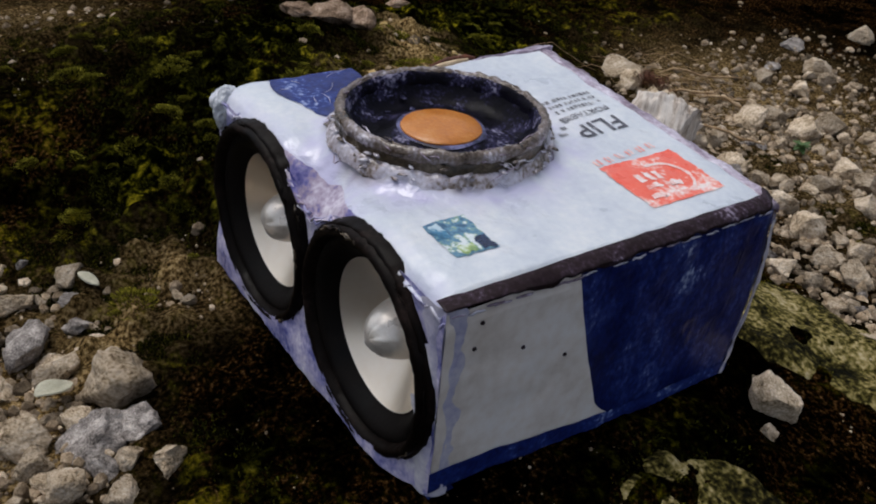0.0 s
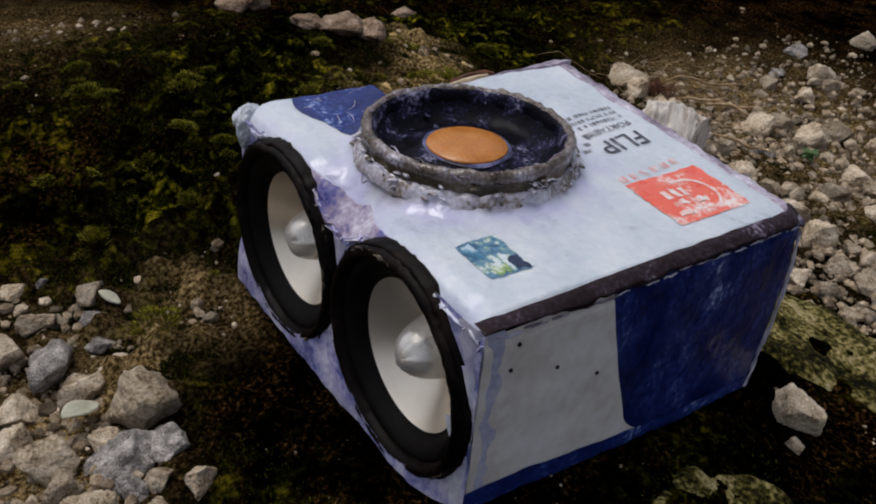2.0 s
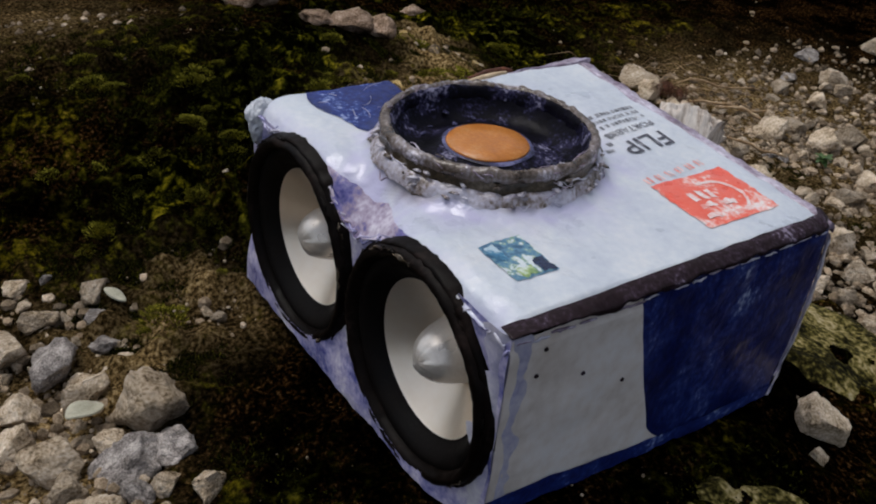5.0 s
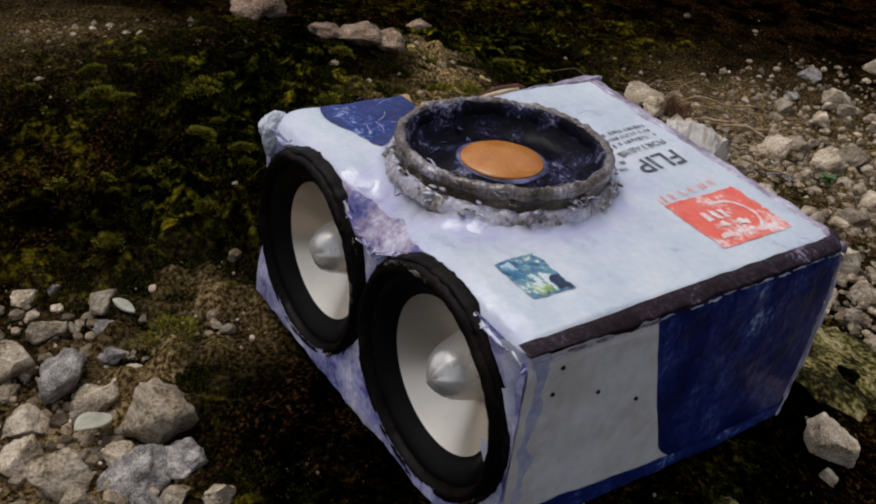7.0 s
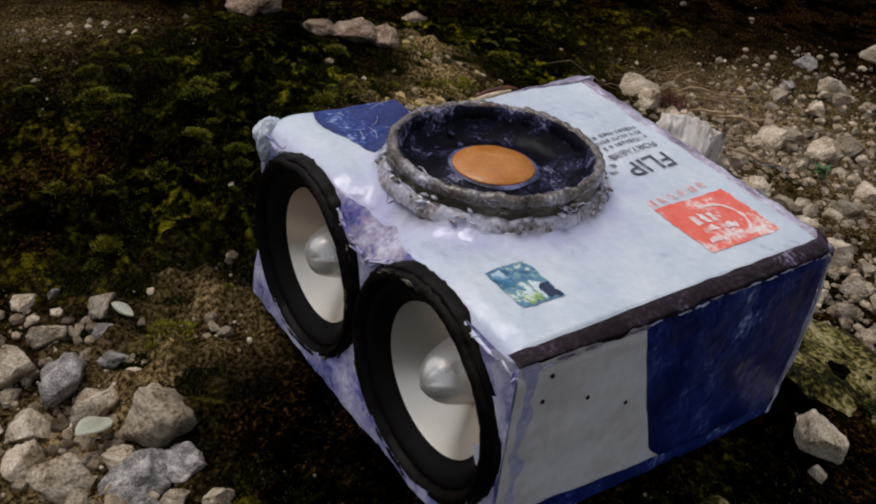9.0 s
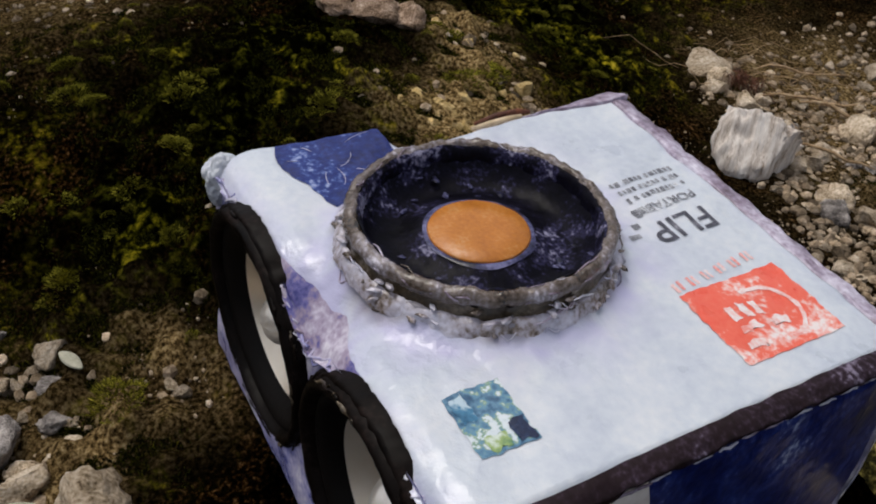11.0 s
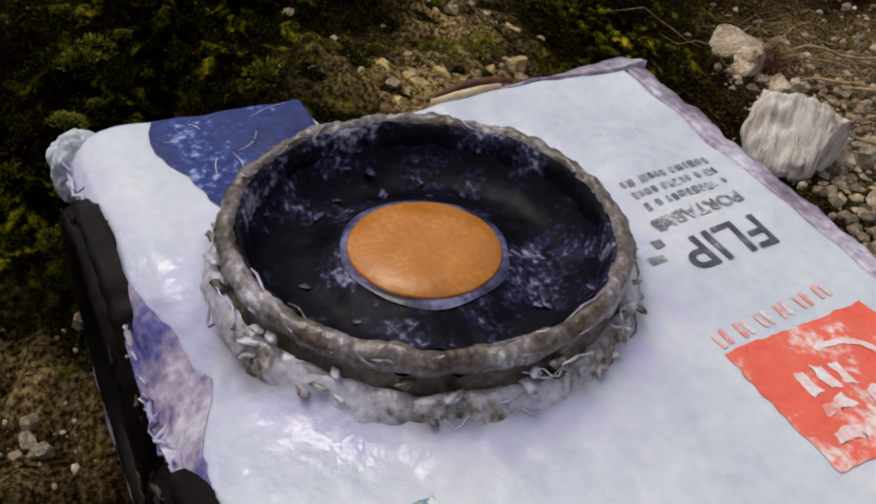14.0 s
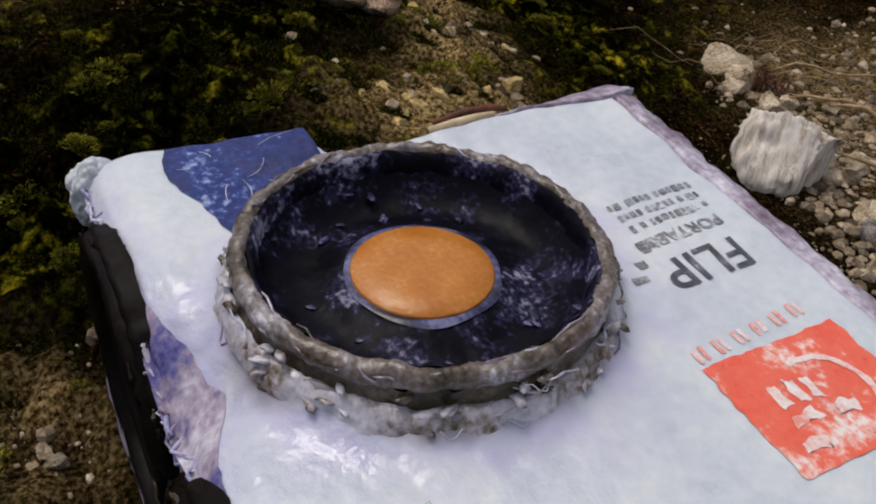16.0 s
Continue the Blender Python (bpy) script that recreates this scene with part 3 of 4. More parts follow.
def side_white(u, v):
    y = 0
    for _ in range(2):
        lo = side_low(y) + 0.120 - 0.03 * y
        z = lo + v * (0.86 - lo)
        y = u * card_border(z)
    return side_x(y, z), y, z


def side_blue(u, v):
    y = 0.9
    for _ in range(2):
        lo = side_low(y) + 0.03
        z = lo + v * (0.865 - lo)
        b = card_border(z)
        y = b + u * (side_back(z) - b)
    return side_x(y, z) - 0.03 * smoothstep(0.93, 1, u), y, z


def side_foot(u, v):
    y = -0.01 + u * 1.70
    top = side_low(y) + 0.135 - 0.03 * y
    lo = side_low(y) - 0.012 * abs(nz(y, 0, 5, 25))
    return side_x(y, 0.1) + 0.005 - 0.03 * (1 - smoothstep(0, 0.2, v)), y, lo + v * (top - lo)


part("white_side_panel", sheet(50, 60, side_white), CARD, speaker, "greyish white card, thinly glued")
part("blue_side_panel", sheet(70, 60, side_blue), BLUESIDE, speaker, "dark blue card with pale scuffs")
part("blue_bottom_strip", sheet(120, 8, side_foot), BLUE, speaker, "blue card strip, ragged below")
for k, (y, z) in enumerate(((0.151, 0.787), (0.13, 0.68), (0.36, 0.60), (0.58, 0.484))):
    part("pinhole", lathe([(0.009, -0.004), (0.008, 0.002), (0.005, 0.0), (0, -0.004)], 12, 0.002, 1.0, Matrix.Translation((side_x(y, z) + 0.003, y, z)) @ Matrix.Rotation(radians(90), 4, "Y")), PURPLE, speaker, "small dark pinhole")


def edge_strip(u, v):
    y = -0.01 + u * 1.72
    width = 0.040 + 0.022 * nz(y, 0, 8, 6) + 0.018 * nz(y, 0, 8, 19)
    width *= 0.25 + 0.75 * smoothstep(0, 0.3, u)
    z = 0.893 - v * width
    return -0.034 + 0.046 * min(1, v * 1.6) ** 0.7 + 0.006 * nz(y, v, 2, 12) - 0.05 * smoothstep(0.96, 1, u), y, z


part("edge_seam", sheet(160, 8, edge_strip, (-0.02, 0, 0)), PURPLE, speaker, "brown purple seam of old glue")


def corner_edge(u, v):
    """Rounded film over the near upright edge."""
    a = u * 1.5708
    z = -0.01 + v * 0.89
    w = 0.06 + 0.022 * nz(0, 0, z, 5, 2) + 0.01 * nz(0, 0, z, 14, 3)
    x, y = -w + (w + 0.011) * math.sin(a), w - (w + 0.012) * math.cos(a)
    wide = 0.045 * (1 + 1.5 * nz(z, 4, 0, 9) + nz(z, 4, 0, 25))
    if u == 0:
        x -= wide
    if u == 1:
        y += 0.4 * wide
    return x + 0.005 * nz(u, v, 0, 12), y + 0.005 * nz(u, v, 5, 12), z


def far_edge(u, v):
    z = side_low(1.7) + 0.02 + v * 0.84
    y = side_back(z) - 0.045 - 0.02 * nz(z, 3, 1, 10) + u * (0.075 + 0.015 * nz(z, 1, 4, 22))
    return side_x(y, z) + 0.006 - 0.05 * u * u + 0.006 * nz(u, z, 0, 14), y, z


part("far_edge_film", sheet(8, 70, far_edge), FILM, speaker, "pale lilac film over the far upright edge")


def front_patch(u, v):
    x = -1.36 + u * 0.74
    y = -0.012 + v * (0.03 + 0.085 * max(0.0, math.sin(3.1416 * u)) ** 1.5 + 0.03 * nz(x, 5, 0, 7) + 0.006 * nz(x, 5, 0, 30))
    return x, y, top_height(x, y) + 0.003


part("front_glue_patch", sheet(60, 16, front_patch), BLOTCH, speaker, "blotched blue and mauve glue between the drivers")
part("edge_film", sheet(12, 90, corner_edge), FILM, speaker, "milky lilac film over the upright edge")


def back_strip(u, v):
    x = -0.005 - u * 1.59
    y = back_edge(x) - 0.015 + v * (0.095 + 0.014 * nz(x, 1, 0, 9) + 0.008 * nz(x, 1, 0, 26)) * (1 - 0.5 * smoothstep(0.06, 0, u))
    return x, y, 0.888 + rise(x, y) - 0.03 * v * v + 0.012 * nz(x, v, 0, 10) + 0.008 * smoothstep(0.85, 1, u)


part("back_seam", sheet(160, 10, back_strip, (0, 0, -0.03)), MAUVE, speaker, "pale lilac glued back edge")


def left_strip(u, v):
    y = 1.20 + u * 0.555
    x = left_edge(min(y, 1.8)) + 0.02 - v * (0.03 + 0.065 * smoothstep(0.3, 0.85, u) * (1 - 0.5 * smoothstep(0.9, 1.0, u)) + 0.015 * nz(y, 2, 0, 14))
    return x, y, 0.892 + rise(x, y) + 0.012 * u * (1 - v) - 0.02 * v + 0.01 * nz(y, v, 0, 12)


part("left_seam", sheet(60, 8, left_strip, (0, 0, -0.03)), MAUVE, speaker, "lilac film flap at the far edge")


# front face with its two flanges, left and back walls, underside
def front_y(x, z):
    y = -0.055 * smoothstep(0.35, 0.0, z) * smoothstep(0.0, -0.3, x) + 0.01 * nz(x, z, 0, 6)
    y += 0.06 * math.exp(-((x + 0.99) / 0.14) ** 2) * smoothstep(0.55, 0.9, z)
    return y


def front_at(u, v):
    x = -1.965 + u * 1.965
    lo = -0.07 * smoothstep(0.0, -0.4, x) + 0.018 * nz(x, 0, 2, 9)
    hi = 0.865 - 0.13 * math.exp(-((x + 0.99) / 0.19) ** 2)
    z = lo + v * (hi - lo)
    return x, front_y(x, z), z


part("front_panel", sheet(220, 110, front_at, hole=lambda x, y, z: min(math.hypot(x + 0.495, z - 0.415), math.hypot(x + 1.475, z - 0.415)) < 0.43), LILAC, speaker, "lilac glue-smeared front card")
part("left_panel", sheet(60, 20, lambda u, v: (left_edge(u * 1.8) + 0.01, u * 1.82, -0.05 + v * 0.92)), WHITE, speaker)
part("back_panel", sheet(50, 20, lambda u, v: (-1.72 + u * 1.70, back_edge(-1.72 + u * 1.7) + 0.02, -0.05 + v * 0.91)), LILAC, speaker)
part("underside", sheet(20, 20, lambda u, v: (-1.95 + u * 1.93, 0.02 + v * 1.68, -0.045)), BLUE, speaker)


def driver(cx, cz, seed):
    at = Matrix.Translation((cx, -0.02, cz)) @ Matrix.Rotation(radians(90), 4, "X")
    d = part("driver", lathe([(0.475, -0.06), (0.478, 0.0), (0.470, 0.026), (0.455, 0.036), (0.438, 0.034), (0.428, 0.02), (0.420, -0.005), (0.418, -0.08)], 160, 0.006, seed, at, 10), CRUST, speaker, "dark brown driver with rough glued rim")
    part("surround", lathe([(0.425, -0.01), (0.41, -0.004), (0.395, -0.006), (0.375, -0.018), (0.355, -0.04), (0.338, -0.062), (0.325, -0.078), (0.310, -0.088)], 120, 0.0, seed, at), RUBBER, d, "black rubber surround")
    part("cone", lathe([(0.322, -0.072), (0.316, -0.078), (0.26, -0.125), (0.20, -0.176), (0.14, -0.222), (0.09, -0.255)], 120, 0.0, seed, at), CONE, d, "satin silver white cone")
    part("dust_cap", lathe([(0.145, -0.222), (0.132, -0.18), (0.119, -0.135), (0.103, -0.092), (0.082, -0.058), (0.054, -0.036), (0.026, -0.026), (0, -0.024)], 64, 0.006, seed, at, 3), CAP, d, "dented silver bullet dust cap")
    part("glue_collar", lathe([(0.492, -0.05), (0.487, -0.005), (0.477, 0.012), (0.468, 0.008)], 160, 0.009, seed + 4, at, 22), CRUST, d, "ragged dark glue collar")
    local = random.Random(int(seed) + 70)
    for k in range(16):
        an, span = local.uniform(0, 6.283), local.uniform(0.08, 0.28)
        q = local.uniform(0.45, 0.486)
        pts = [at @ Vector(((q + 0.006 * math.sin(2.1 * i + k)) * math.cos(an + span * i / 5), (q + 0.006 * math.sin(2.1 * i + k)) * math.sin(an + span * i / 5), 0.034 - 3.0 * max(0, q - 0.462) ** 1.2 + local.uniform(-0.002, 0.004))) for i in range(6)]
        part("glue_bead", strand(pts, local.uniform(0.003, 0.007), 8), local.choice((CRUST, BROWNGLUE, CRUST)), d, "glossy bead of glue on the rim")


driver(-0.495, 0.415, 1.0)
driver(-1.475, 0.415, 2.0)

# passive radiator on the top
rad = Matrix.Translation((RX, RY, 0))
r0 = part("radiator_rim", lathe([(0.455, 1.022), (0.464, 1.032), (0.467, 1.044), (0.463, 1.060), (0.453, 1.071), (0.441, 1.075), (0.430, 1.071), (0.422, 1.060)], 260, 0.010, 3.0, rad, 16), GREYGLUE, speaker, "grey glue-smeared round rim")
part("rim_groove", lathe([(0.468, 0.95), (0.462, 0.985), (0.456, 1.005), (0.457, 1.03)], 200, 0.008, 5.0, rad, 24), BROWNGLUE, r0, "brown groove of old glue under the rim")
part("rim_collar", lathe([(0.506, 0.930), (0.494, 0.958), (0.484, 0.976), (0.474, 0.986), (0.462, 0.984)], 260, 0.011, 8.0, rad, 18), MILKY, r0, "ragged milky glue collar round the rim")
part("inner_wall", lathe([(0.424, 1.064), (0.414, 1.060), (0.406, 1.04), (0.401, 1.01), (0.396, 0.96)], 160, 0.007, 3.5, rad, 24), BLACK, r0, "smeared black inner wall")
part("surround", lathe([(0.41, 1.02), (0.395, 0.996), (0.372, 0.966), (0.34, 0.943), (0.305, 0.934), (0.27, 0.938), (0.24, 0.950), (0.215, 0.962), (0.185, 0.970), (0, 0.971)], 120, 0.004, 6.0, rad, 9), BLACK, r0, "smeared black rubber surround")


def halo(u, v):
    an = u * 6.2832
    q = 0.180 + v * (0.020 + 0.012 * nz(math.cos(an), math.sin(an), 0, 1.5, 3.0))
    return RX + q * math.cos(an), RY + q * math.sin(an), 0.9745 - 0.4 * max(0.0, q - 0.19)


part("glue_halo", sheet(90, 6, halo), SMEAR, r0, "milky blue smear of glue round the disc")
part("disc", lathe([(0.178, 0.966), (0.180, 0.976), (0.176, 0.982), (0.09, 0.983), (0, 0.982)], 90, 0.0015, 7.0, rad), ORANGE, r0, "orange brown disc")
rng = random.Random(11)
for k in range(70):
    an = rng.uniform(0, 6.283)
    rr = rng.choice((0.43, 0.46, 0.478, 0.485, 0.50))
    zz = {0.43: 1.068, 0.46: 1.05, 0.478: 1.01, 0.485: 0.98, 0.50: 0.96}[rr]
    ln = rng.uniform(0.05, 0.16)
    pts = []
    for i in range(6):
        a2 = an + (i / 5 - 0.5) * ln / rr + rng.uniform(-0.004, 0.004)
        r2 = rr + 0.008 * math.sin(i * 1.3 + k) + rng.uniform(-0.002, 0.003)
        px, py = RX + r2 * math.cos(a2), RY + r2 * math.sin(a2)
        pz = zz + 0.012 * math.sin(i * 0.9 + 2 * k) + rng.uniform(-0.003, 0.003)
        pts.append((px, py, top_height(px, py) + 0.002 if rr > 0.49 else pz))
    part("glue_strand", strand(pts, rng.uniform(0.0015, 0.004)), rng.choice((MAUVE, MAUVE, GREYGLUE, FILM)), r0, "translucent milky glue strand")



def crumb(at, size, flat, seed):
    """A torn crumb of hardened glue."""
    bm = bmesh.new()
    bmesh.ops.create_icosphere(bm, subdivisions=2, radius=1)
    an = seed * 2.4
    for v in bm.verts:
        x, y, z = v.co * (1 + 0.95 * nz(*v.co, 1.4, seed) + 0.4 * nz(*v.co, 4, seed))
        x, y, z = x * size * 1.5, y * size * 0.8, z * size * flat
        v.co = (at[0] + x * math.cos(an) - y * math.sin(an), at[1] + x * math.sin(an) + y * math.cos(an), at[2] + z)
    return bm


for k in range(56):
    an, q = rng.uniform(0, 6.283), rng.uniform(0.466, 0.498)
    px, py = RX + q * math.cos(an), RY + q * math.sin(an)
    zz = max(1.03 - 2.2 * (q - 0.46), top_height(px, py) + 0.002)
    part("glue_crumb", crumb((px, py, zz), rng.uniform(0.008, 0.019), rng.uniform(0.25, 0.5), k + 1.5), rng.choice((MILKY, MILKY, MILKY, GREYGLUE)), r0, "torn crumb of hardened glue")
for k in range(22):
    an, q = rng.uniform(0, 6.283), rng.uniform(0.25, 0.405)
    zz = (0.942 if q < 0.32 else 0.942 + (q - 0.32) * 0.9) - 0.001
    part("glue_fleck", crumb((RX + q * math.cos(an), RY + q * math.sin(an), zz), rng.uniform(0.006, 0.016), 0.10, k + 90.5), SMEAR, r0, "pale fleck of glue on the rubber")

# glue beads along the front edge, the side seam and the far corner
for k in range(60):
    x = -1.95 + 1.95 * (k + rng.random()) / 60
    if rng.random() < 0.25:
        continue
    pts = [(x + (i - 2) * rng.uniform(0.012, 0.03), rng.uniform(-0.02, 0.02), 0.0) for i in range(5)]
    pts = [(px, py + 0.0, top_height(min(px, -0.01), 0.01) + rng.uniform(-0.03, 0.012)) for px, py, _ in pts]
    part("glue_bead", strand(pts, rng.uniform(0.003, 0.008), 8), rng.choice((MAUVE, FILM, LILAC, LILAC)), speaker, "glue bead on the edge")
for k in range(22):
    y = 1.7 * (k + rng.random()) / 22
    lift = 0.845 + rng.uniform(-0.006, 0.01) - 0.006 * (y > 0.5)
    pts = [(rng.uniform(0.004, 0.010), y + (i - 2) * 0.018, lift + rng.uniform(-0.003, 0.003)) for i in range(5)]
    part("glue_bead", strand(pts, rng.uniform(0.003, 0.006)), rng.choice((FILM, FILM, MAUVE)), speaker, "glue bead on the seam")
# pale glue smears over the blue corner
for k in range(9):
    x, y = rng.uniform(-1.85, -1.55), rng.uniform(0.27, 0.62)
    a, turn, l = rng.uniform(0, 6.28), rng.uniform(-1.4, 1.4), rng.uniform(0.04, 0.13)
    pts = []
    for i in range(7):
        pts.append((x, y, top_height(x, y) + 0.004))
        x, y = x + l / 6 * math.cos(a), y + l / 6 * math.sin(a)
        a += turn / 6
    part("glue_smear", strand(pts, rng.uniform(0.0008, 0.0016), 6), FILM, speaker, "thin hardened glue smear")


def corner_lump():
    """Crumpled film that wraps the far front corner in a lump."""
    bm = bmesh.new()
    bmesh.ops.create_icosphere(bm, subdivisions=5, radius=1)
    for v in bm.verts:
        q = 1 + 0.22 * nz(*v.co, 1.7, 4.0) - 0.16 * abs(nz(*v.co, 3.4, 9.0)) + 0.06 * nz(*v.co, 8, 2.0)
        x, y, z = v.co * q
        v.co = (-1.925 + 0.075 * x, 0.035 + 0.085 * y, 0.805 + 0.105 * z - 0.02 * x)
    return bm


part("corner_film", corner_lump(), CLEAR, speaker, "crumpled milky film over the corner")
part("wood_splinter", strand([(-1.69, 1.02, 0.945), (-1.675, 1.10, 0.96), (-1.665, 1.18, 0.97), (-1.66, 1.24, 0.975)], 0.015, 8), TIMBER, speaker, "pale wooden splinter stuck in the glue")
part("wood_splinter", strand([(-1.72, 1.05, 0.945), (-1.71, 1.15, 0.97), (-1.70, 1.25, 0.975), (-1.70, 1.31, 0.96)], 0.014, 8), BARK, speaker, "red brown bark strip stuck in the glue")

# ---- stones ----


def rock_mesh(seed, cuts=7, bumpy=0.10, sub=4):
    r = random.Random(seed)
    bm = bmesh.new()
    bmesh.ops.create_icosphere(bm, subdivisions=sub, radius=0.5)
    planes = [(Vector((r.gauss(0, 1), r.gauss(0, 1), r.gauss(0, 1))).normalized(), r.uniform(0.20, 0.40)) for _ in range(cuts)]
    for v in bm.verts:
        for n, d in planes:
            over = v.co.dot(n) - d
            if over > 0:
                v.co -= n * over * 0.97
        v.co *= 1 + bumpy * nz(*v.co, 3.2, seed) - 0.16 * abs(nz(*v.co, 6, seed + 3)) + 0.08 * nz(*v.co, 13, seed + 3) + 0.06 * nz(*v.co, 24, seed)
    me = bpy.data.meshes.new("stone")
    bm.to_mesh(me)
    bm.free()
    me.shade_smooth()
    return me


ROCKS = {"pale": [rock_mesh(s, 14) for s in range(12)], "grey": [rock_mesh(40 + s, 7, 0.2) for s in range(3)]}
for me in ROCKS["pale"]:
    me.materials.append(STONE)
ROCKS["brown"] = [rock_mesh(60 + s, 12, 0.18) for s in range(4)]
for me in ROCKS["brown"]:
    me.materials.append(BROWNSTONE)
for me in ROCKS["grey"]:
    me.materials.append(GREYSTONE)
rng = random.Random(21)


def ground_z(x, y):
    return float(relief(np.float64(x), np.float64(y)))


def stone(x, y, size, kind="pale", label="pale limestone lump half sunk in the soil", group="loose stones", flat=0.75, name="stone", k=None, turn=None):
    """x, y, size in decimetres."""
    me = ROCKS[kind][rng.randrange(len(ROCKS[kind])) if k is None else k]
    ob = new(name, me)
    size *= 1.22
    sx, sy, sz = size * rng.uniform(0.95, 1.25), size * rng.uniform(0.85, 1.1), size * flat * rng.uniform(0.85, 1.15)
    rot = Euler((rng.uniform(-0.4, 0.4), rng.uniform(-0.4, 0.4), rng.uniform(0, 6.28) if turn is None else turn))
    ob.matrix_world = Matrix.LocRotScale((x * DM, y * DM, (ground_z(x, y) + 0.16 * sz) * DM), rot, (sx * DM, sy * DM, sz * DM))
    return tagged(ob, label, "stone", group)


PLACED = [
    (-1.42, -0.78, 0.37), (-1.68, -0.98, 0.24), (-1.15, -0.96, 0.22), (-0.84, -0.73, 0.19), (-1.92, -1.07, 0.26), (-1.79, -0.96, 0.15), (-1.14, -1.20, 0.17), (-0.95, -0.86, 0.15),
    (-2.28, -1.03, 0.2), (-1.14, -0.78, 0.18), (-1.78, -0.77, 0.17), (-1.34, -1.21, 0.25), (-0.92, -1.12, 0.18), (0.23, 1.89, 0.24), (0.33, 1.68, 0.08),
    (-2.53, 5.15, 0.34), (-2.19, 5.43, 0.33), (-2.19, 5.80, 0.3), (-1.52, 5.08, 0.27), (-1.29, 5.02, 0.28), (-1.01, 3.84, 0.31), (-0.63, 3.64, 0.2), (-0.69, 3.56, 0.18),
    (-2.15, -1.2, 0.22), (-2.35, -1.3, 0.2), (-1.55, -1.3, 0.2), (-1.75, -1.25, 0.22), (-1.3, -0.97, 0.15), (-0.75, -0.93, 0.14), (-3.74, 4.64, 0.36), (-3.55, 4.58, 0.2), (-3.45, 4.45, 0.22), (-2.35, 4.35, 0.2), (-1.04, 4.66, 0.28), (-3.12, 6.87, 0.33), (-3.51, 8.2, 0.32), (-3.26, 6.2, 0.21), (-4.12, 1.93, 0.36), (-4.22, 1.74, 0.36), (-4.36, 1.56, 0.3), (-5.6, 1.5, 0.5), (-5.54, 3.21, 0.26),
]
for n, (x, y, s) in enumerate(PLACED):
    grey = n in (2, 4, 9)
    brown = x < -3.4 and y < 3.5
    stone(x, y, s * (1.0 if brown else 1.05), "grey" if grey else "brown" if brown else "pale",
          "speckled dark grey stone in the stone heap" if grey else "brown pitted rock on the mossy slope" if brown else "pale chalky stone resting on the soil", flat=0.65 if brown else 0.75)


# scattered stones in the gravel behind and in the heap beside the camera's near corner
def scatter(count, inside, sizes, gap=0.75):
    done = []
    while count:
        x, y = rng.uniform(-6, 1.2), rng.uniform(-1.8, 9)
        if rng.random() > inside(x, y):
            continue
        s = sizes[0] + (sizes[1] - sizes[0]) * rng.random() ** 2.2
        count -= 1
        if any((x - a) ** 2 + (y - b) ** 2 < (gap * (s + c) / 2) ** 2 for a, b, c in done + PLACED):
            continue
        done.append((x, y, s))
        stone(x, y, s, "grey" if rng.random() < 0.07 else "pale", "small pale stone lying in the gravel")


def gravel_back(x, y):
    d = y - (2.75 - 0.42 * x)
    w = smoothstep(-0.05, 0.25, d) * (1 - 0.75 * smoothstep(1.3, 2.6, d)) * (1 - 0.8 * smoothstep(6, 9, y))
    w *= (1 - smoothstep(0.1, 1.1, x)) * (1 - smoothstep(7.0, 8.8, y))
    w *= smoothstep(-4.1, -3.2, x + 0.10 * (y - 5)) * (1 - 0.85 * min(1, 1.3 * float(blob(x, y, -3.6, 5.6, 0.75, 0.7))))
    return w * (1 - 0.85 * min(1, float(blob(x, y, -1.9, 4.6, 0.3, 0.35) + blob(x, y, -0.9, 4.4, 0.35, 0.3)))) * (0.06 if x < -3.6 and y < 6 else 1)


def heap(x, y):
    return smoothstep(-0.68, -0.95, y + 0.16 * (x + 1.5)) * smoothstep(-2.7, -2.2, x) * smoothstep(-0.55, -0.8, x)


scatter(210, gravel_back, (0.08, 0.26))
scatter(110, heap, (0.07, 0.2))


def many(name, count, inside, shape, mat, label, category, seed, box=(-6, 1.2, -1.9, 9)):
    """One joined mesh of many small pieces; shape(r) gives vertices about the origin and faces."""
    r = random.Random(seed)
    V, F = [], []
    while count:
        x, y = r.uniform(box[0], box[1]), r.uniform(box[2], box[3])
        if r.random() > inside(x, y):
            continue
        count -= 1
        z = ground_z(x, y) + 0.02 * noise.noise((x * 2.2 + 3, y * 2.2 - 3, 3.0))
        vs, fs = shape(r)
        o = len(V)
        V += [((x + a) * DM, (y + b) * DM, (z + c) * DM) for a, b, c in vs]
        F += [tuple(i + o for i in f) for f in fs]
    me = bpy.data.meshes.new(name)
    me.from_pydata(V, [], F)
    me.materials.append(mat)
    return tagged(new(name, me), label, category, kind="stuff")


tmp = bmesh.new()
bmesh.ops.create_icosphere(tmp, subdivisions=1, radius=1)
tmp.verts.index_update()
ICO_V, ICO_F = [v.co.copy() for v in tmp.verts], [tuple(v.index for v in f.verts) for f in tmp.faces]
tmp.free()


def grit(lo, hi):
    def shape(r):
        s = lo + (hi - lo) * r.random() ** 2.5
        k = [s * r.uniform(0.6, 1.15) for _ in range(3)]
        return [tuple(c * q * r.uniform(0.8, 1.15) for c, q in zip(v, k)) for v in ICO_V], ICO_F
    return shape


